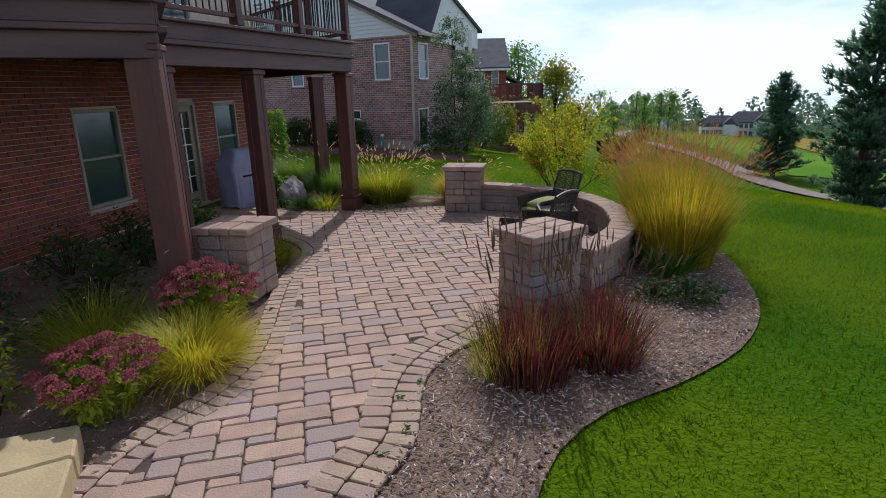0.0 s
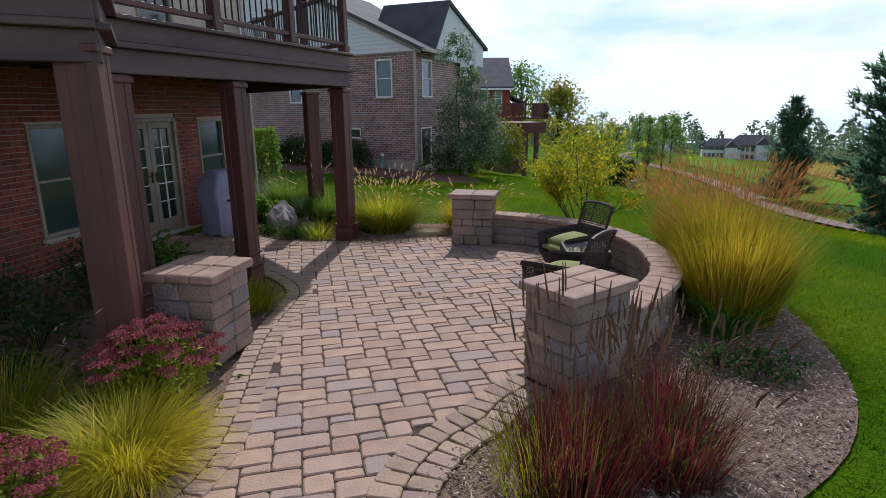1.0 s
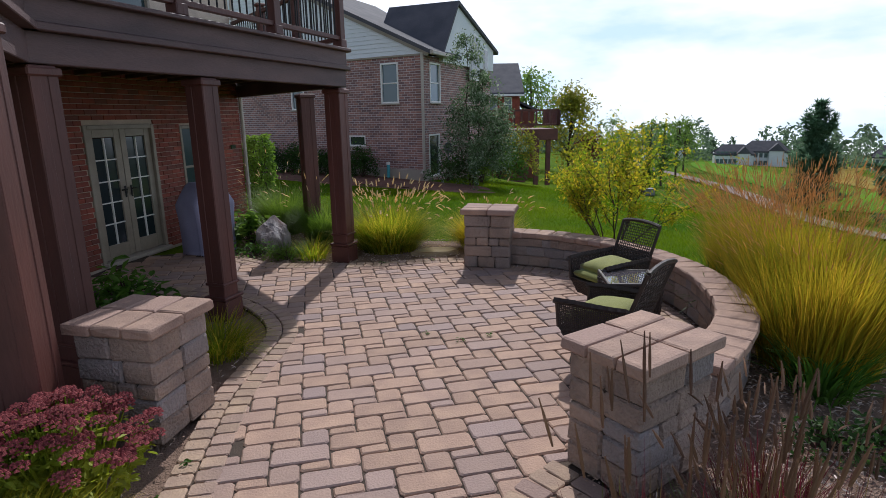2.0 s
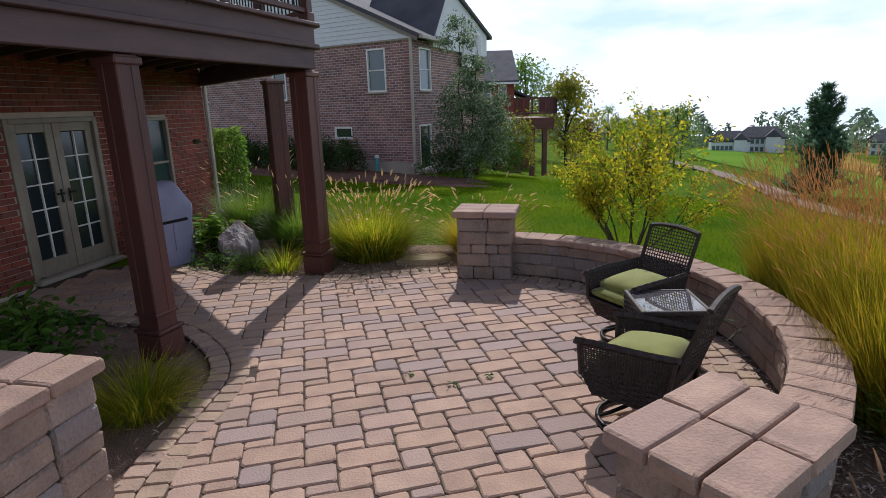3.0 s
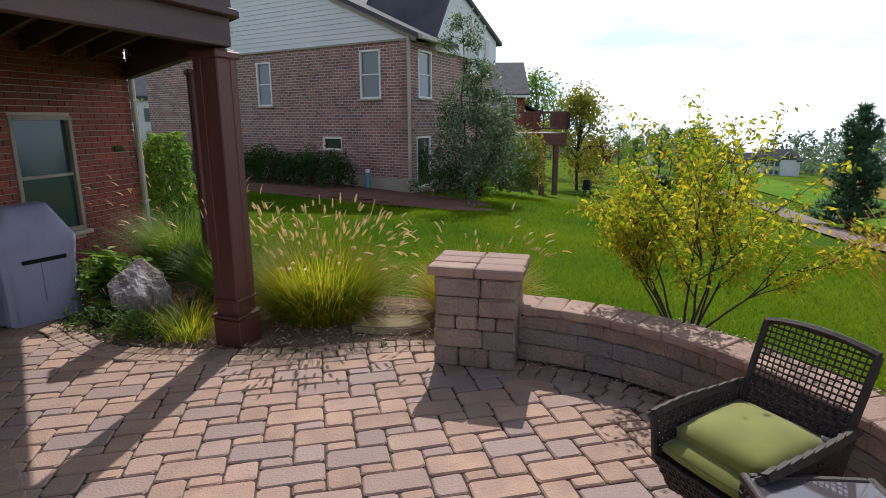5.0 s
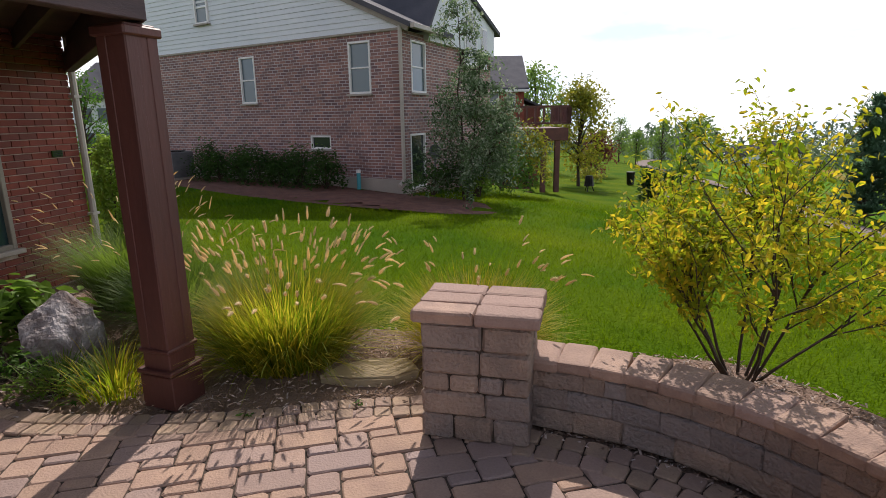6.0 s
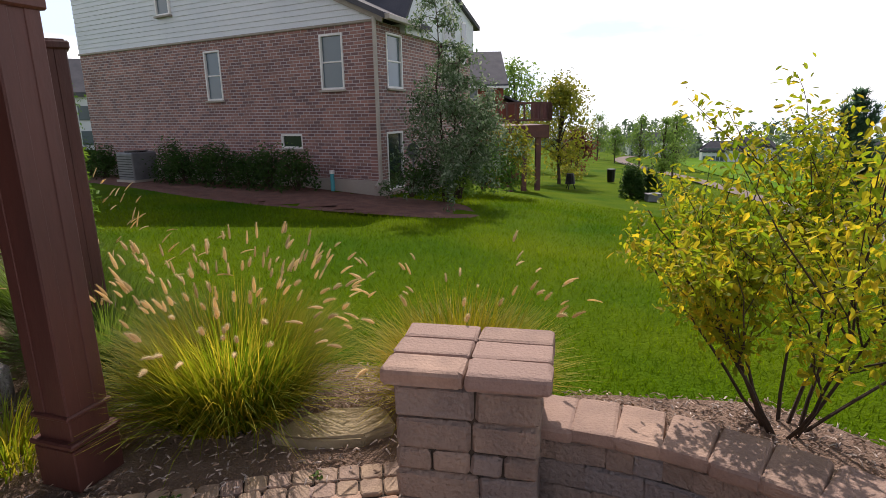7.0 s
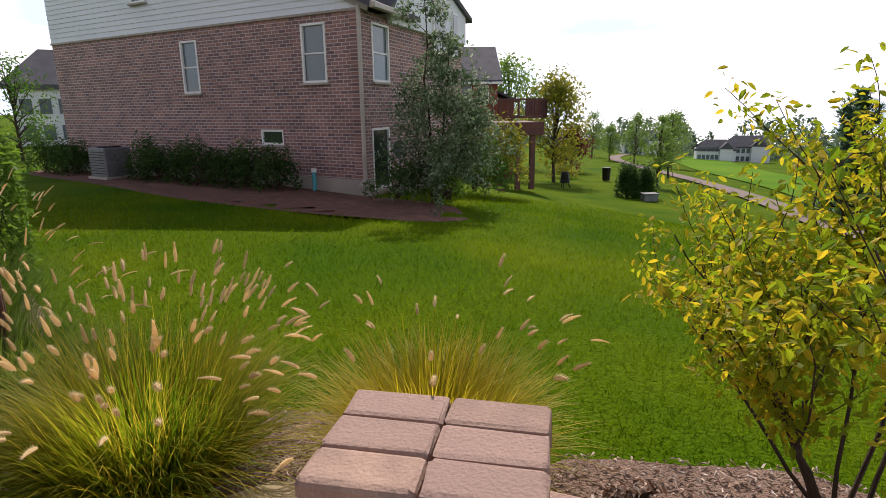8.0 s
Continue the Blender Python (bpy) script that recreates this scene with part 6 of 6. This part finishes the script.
for k in range(5):
    r_ = 0.17 * k / 4
    for q in range(16):
        a = q * math.pi / 8
        v.append((math.cos(a) * r_ * 0.85, -0.06 + 0.9 * r_ * r_ * -1, 0.95 + math.sin(a) * r_))
for k in range(4):
    for q in range(16):
        f.append((k * 16 + q, k * 16 + (q + 1) % 16, k * 16 + 16 + (q + 1) % 16, k * 16 + 16 + q))
raw("reflector", v, f, M["steel"], dish)


def far_deck_house():
    """Second house along the row, its eave towards the patio."""
    z0 = ground_height(5, 44) - 0.4
    h = thing("far_house", "brick house with a dark shingle roof behind a raised deck", "house")
    bm = bmesh.new()
    pierced(bm, -4.0, 5.3, z0, 3.3, -0.3, 0, [(3.0, 3.7, 2.0, 3.05), (4.2, 4.75, 2.0, 3.05), (1.0, 1.9, 2.0, 3.05)])
    bmesh.ops.scale(bm, vec=(1, -1, 1), verts=bm.verts[:])
    bmesh.ops.translate(bm, vec=(0, 44.0, 0), verts=bm.verts[:])
    bmesh.ops.recalc_face_normals(bm, faces=bm.faces[:])
    part("wall", bm, M["brickj"], h, "red brick wall")
    for x, w in ((3.35, 0.7), (4.475, 0.55), (1.45, 0.9)):
        sash_window("window", pose(x, 43.97, 2.0, 0, 0, 180), w, 1.05, "white-framed window", h, M["blind"])
    for x in (-4.0, 5.15):
        bm = bmesh.new()
        prism(bm, [(44.3, z0), (50.0, z0), (50.0, 3.3), (47.1, 5.25), (44.3, 3.3)], x, x + 0.15)
        bmesh.ops.transform(bm, matrix=Matrix(((0, 0, 1, 0), (1, 0, 0, 0), (0, 1, 0, 0), (0, 0, 0, 1))), verts=bm.verts[:])
        part("gable_wall", bm, M["brickj"], h)
    for ya, za, yb, zb in ((43.5, 3.2, 47.1, 5.46), (47.1, 5.46, 50.6, 3.2)):
        bm = bmesh.new()
        q = [(-4.4, ya, za), (5.55, ya, za), (5.55, yb, zb), (-4.4, yb, zb)]
        lo = [bm.verts.new(p) for p in q]
        hi = [bm.verts.new((p[0], p[1], p[2] + 0.14)) for p in q]
        bm.faces.new(hi)
        bm.faces.new(lo[::-1])
        for i in range(4):
            bm.faces.new((lo[i], lo[(i + 1) % 4], hi[(i + 1) % 4], hi[i]))
        bmesh.ops.recalc_face_normals(bm, faces=bm.faces[:])
        part("roof", bm, M["shingle"], h, "dark grey shingles")
    bm = bmesh.new()
    beam_between(bm, (-4.4, 43.46, 3.16), (5.55, 43.46, 3.16), 0.12, 0.14, 0.01)
    part("gutter", bm, M["frame"], h, "white eaves gutter")
    part("wing", boxed(5.9, 46.5, (z0 + 2.2) / 2, 1.2, 3.0, 2.2 - z0), M["brickj"], h)
    bm = bmesh.new()
    beam_between(bm, (5.3, 46.5, 2.75), (6.75, 46.5, 2.1), 3.3, 0.14)
    part("wing_roof", bm, M["shingle"], h)


far_deck_house()


def far_deck():
    d = thing("raised_deck", "red-brown raised timber deck on tall posts", "deck", pose(4.15, 36.6, ground_height(4.2, 36.6), 0, 0, 4))
    M["redwood"] = surface("redwood", lin(104, 62, 54), lin(84, 50, 46), 0.7, 2, 20, 0.2)
    part("platform", boxed(-2.1, 0, 2.9, 8.4, 3.2, 0.62, bev=0.02), M["redwood"], d)
    for x in (-5.8, -1.6, 0.9, 1.6):
        for y in (-1.4, 1.4):
            part("post", boxed(x, y, 1.3, 0.24, 0.24, 2.6), M["redwood"], d)
    for a, b in (((-6.3, -1.6), (2.1, -1.6)), ((2.1, -1.6), (2.1, 1.6))):
        for z in (3.45, 4.25):
            bm = bmesh.new()
            beam_between(bm, (*a, z), (*b, z), 0.1, 0.1)
            part("rail", bm, M["redwood"], d)
        for k in range(21):
            x, y = a[0] + (b[0] - a[0]) * k / 20, a[1] + (b[1] - a[1]) * k / 20
            part("baluster", boxed(x, y, 3.83, 0.2 if k % 10 == 0 else 0.09, 0.2 if k % 10 == 0 else 0.09, 0.8), M["redwood"], d)
    for k in range(5):
        part("step", boxed(-0.6, -1.9 - 0.3 * k + 1.0, 0.9 - 0.2 * k, 1.6, 0.32, 0.07), M["redwood"], d)


far_deck()
pl = thing("grill_kettle", "dark kettle grill on the far lawn", "grill", pose(8.6, 39.6, ground_height(8.6, 39.6)))
v, f = [], []
tube(v, f, [(0, 0, 0.3), (0, 0, 0.45), (0, 0, 0.75), (0, 0, 0.9)], 0.3, 0.2, 10)
raw("bowl", v, f, M["metal"], pl)
for k in range(3):
    v, f = [], []
    a = k * 2.09
    tube(v, f, [(math.cos(a) * 0.3, math.sin(a) * 0.3, 0), (math.cos(a) * 0.15, math.sin(a) * 0.15, 0.35)], 0.03, 0.03, 5)
    raw("leg", v, f, M["metal"], pl)
leafy_tree("tree", "yellowing tree behind the far deck", 9.0, 44.0, 6.0, 2.2, M["treey"], 21, n=3200, leaf=0.26)
leafy_tree("tree", "small dark red maple on the far lawn", 13.2, 55.5, 3.4, 1.5, M["treer"], 22, n=2000, leaf=0.24, trunk=0.15)
leafy_tree("tree", "tall pale tree behind the far houses", 8.5, 60.0, 9.0, 2.8, M["treeg"], 23, n=2600, leaf=0.36)
leaf_mound("shrub", "yellow-green low shrub on the far lawn", 10.6, 48.0, ground_height(10.6, 48), 1.2, 1.0, 1.1, 500, 0.2, M["treey"], 24)
for k, (x, y, h) in enumerate(((11.05, 36.4, 1.8), (12.1, 36.8, 1.7))):
    leaf_mound("evergreen", "dark cone-shaped evergreen shrub on the lawn", x, y, ground_height(x, y) - 0.05, 0.66, 0.62, h, 2400, 0.15, M["leafd"], 26 + k, twigs=40)
bx = thing("utility_box", "low dark green utility box on the lawn", "utility box", pose(11.6, 34.9, ground_height(11.6, 34.9)))
part("cabinet", boxed(0, 0, 0.16, 0.7, 0.5, 0.36, bev=0.03), M["steel"], bx)
part("lid", boxed(0, 0, 0.36, 0.76, 0.56, 0.05, bev=0.02), M["steel"], bx)
bn = thing("bin", "small dark bin standing on the far lawn", "bin", pose(13.4, 47.0, ground_height(13.4, 47.0)))
v, f = [], []
tube(v, f, [(0, 0, 0), (0, 0, 0.9)], 0.25, 0.3, 10)
raw("body", v, f, M["metal"], bn)
for k, (x, y, h, c) in enumerate(((15.56, 43.4, 4.3, 0.85), (20.65, 53.4, 5.0, 1.1), (25.2, 73.0, 5.6, 1.4), (24.8, 80.5, 4.3, 1.3), (28.0, 69.5, 5.8, 1.5), (26.0, 92.0, 6.0, 2.0))):
    leafy_tree("tree", "young green tree along the cart path", x, y, h, c, M["treeg"], 200 + k, n=1500, leaf=0.11 + 0.0016 * y, trunk=0.28, group="trees along the cart path")


def far_villa(x, y, turn, w, h, label, seed):
    r = random.Random(seed)
    v0 = thing("villa", label, "house", pose(x, y, ground_height(x, y) - 0.3, 0, 0, turn), group="houses across the golf course")
    part("wall", boxed(0, 0, h / 2, w, w * 0.6, h), M["siding"], v0)
    for k in (-1, 1):
        bm = bmesh.new()
        d = w * 0.34
        q = [(-w / 2 - 0.4, k * d, h - 0.1), (w / 2 + 0.4, k * d, h - 0.1), (w / 2 - 1.5, 0, h + w * 0.24), (-w / 2 + 1.5, 0, h + w * 0.24)]
        a = [bm.verts.new(p) for p in q]
        bm.faces.new(a if k < 0 else a[::-1])
        b = [bm.verts.new((p[0], p[1], p[2] - 0.25)) for p in q]
        bm.faces.new(b)
        for i in range(4):
            bm.faces.new((a[i], b[i], b[(i + 1) % 4], a[(i + 1) % 4]))
        part("roof", bm, M["shingle"], v0)
    bm = bmesh.new()
    prism(bm, [(w * 0.08, -w * 0.42), (w * 0.4, -w * 0.42), (w * 0.4, 0), (w * 0.08, 0)], 0, h)
    part("wing", bm, M["siding"], v0)
    bm = bmesh.new()
    a = [bm.verts.new(p) for p in ((w * 0.05, -w * 0.44, h), (w * 0.43, -w * 0.44, h), (w * 0.24, -w * 0.44, h + w * 0.19), (w * 0.05, 0.5, h), (w * 0.43, 0.5, h), (w * 0.24, 0.5, h + w * 0.19))]
    for q in ((0, 1, 2), (3, 5, 4), (0, 2, 5, 3), (1, 4, 5, 2), (0, 3, 4, 1)):
        bm.faces.new([a[i] for i in q])
    part("wing_roof", bm, M["shingle"], v0)
    for k in range(5):
        for z in (0.6, 2.0):
            part("window", boxed(-w * 0.42 + k * w * 0.11, -w * 0.301, z + 0.35, 0.55, 0.1, 0.8), M["blind"], v0)


for k, (x, y, t, w, h) in enumerate(((54, 110, -20, 6.5, 2.4), (61, 112, -25, 7.5, 3.2), (46, 124, -10, 8, 3.2), (92, 118, -35, 9, 3.4), (104, 112, -35, 9, 3.4), (84, 98, -30, 8, 3.0), (118, 100, -45, 9, 3.4), (-19, 44, 30, 8, 3.6))):
    far_villa(x, y, t, w, h, "large pale house with a grey roof across the golf course", 300 + k)


def far_woods():
    """Belt of trees along the far edge of the course."""
    r = random.Random(400)
    v, f = [], []
    for k in range(230):
        a = r.uniform(-0.35, 1.35)
        d = r.uniform(120, 210)
        x, y = math.sin(a) * d, math.cos(a) * d
        h = r.uniform(4, 9.5)
        z = ground_height(x, y)
        for _ in range(120):
            u = r.random()
            w = h * 0.42 * math.sin(math.pi * min(0.2 + 0.78 * u, 0.98))
            b = r.uniform(0, 6.283)
            q = w * math.sqrt(r.random())
            leaf_quad(v, f, (x + math.cos(b) * q, y + math.sin(b) * q, z + h * u + 0.2), r, 1.0, 0.9)
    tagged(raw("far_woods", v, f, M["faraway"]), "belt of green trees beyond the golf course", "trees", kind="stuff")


far_woods()
leafy_tree("tree", "green tree behind the brick house", -9.5, 31.0, 4.5, 1.8, M["leafm"], 31, n=1200, leaf=0.2)
leafy_tree("tree", "green tree seen past the house corner", -14.5, 30.0, 3.6, 1.3, M["leafm"], 32, n=1200, leaf=0.14, trunk=0.1)


# ---- paving and its border, laid last ----
make_paving()
lay_border(EDGE_RIGHT, 2, 0.118, 0.19, 1, 3)
lay_border(EDGE_LEFT[:-1], 2, 0.118, 0.145, -1, 4)
lay_border(WALL_INNER, 2, 0.118, 0.135, -1, 6)
lay_border(EDGE_TOP, 2, 0.11, 0.12, -1, 5)

# to metres
for ob in list(scene.objects):
    if ob.parent is None and ob.type != "CAMERA" and ob.type != "LIGHT":
        ob.matrix_basis = Matrix.Scale(SIZE, 4) @ ob.matrix_basis
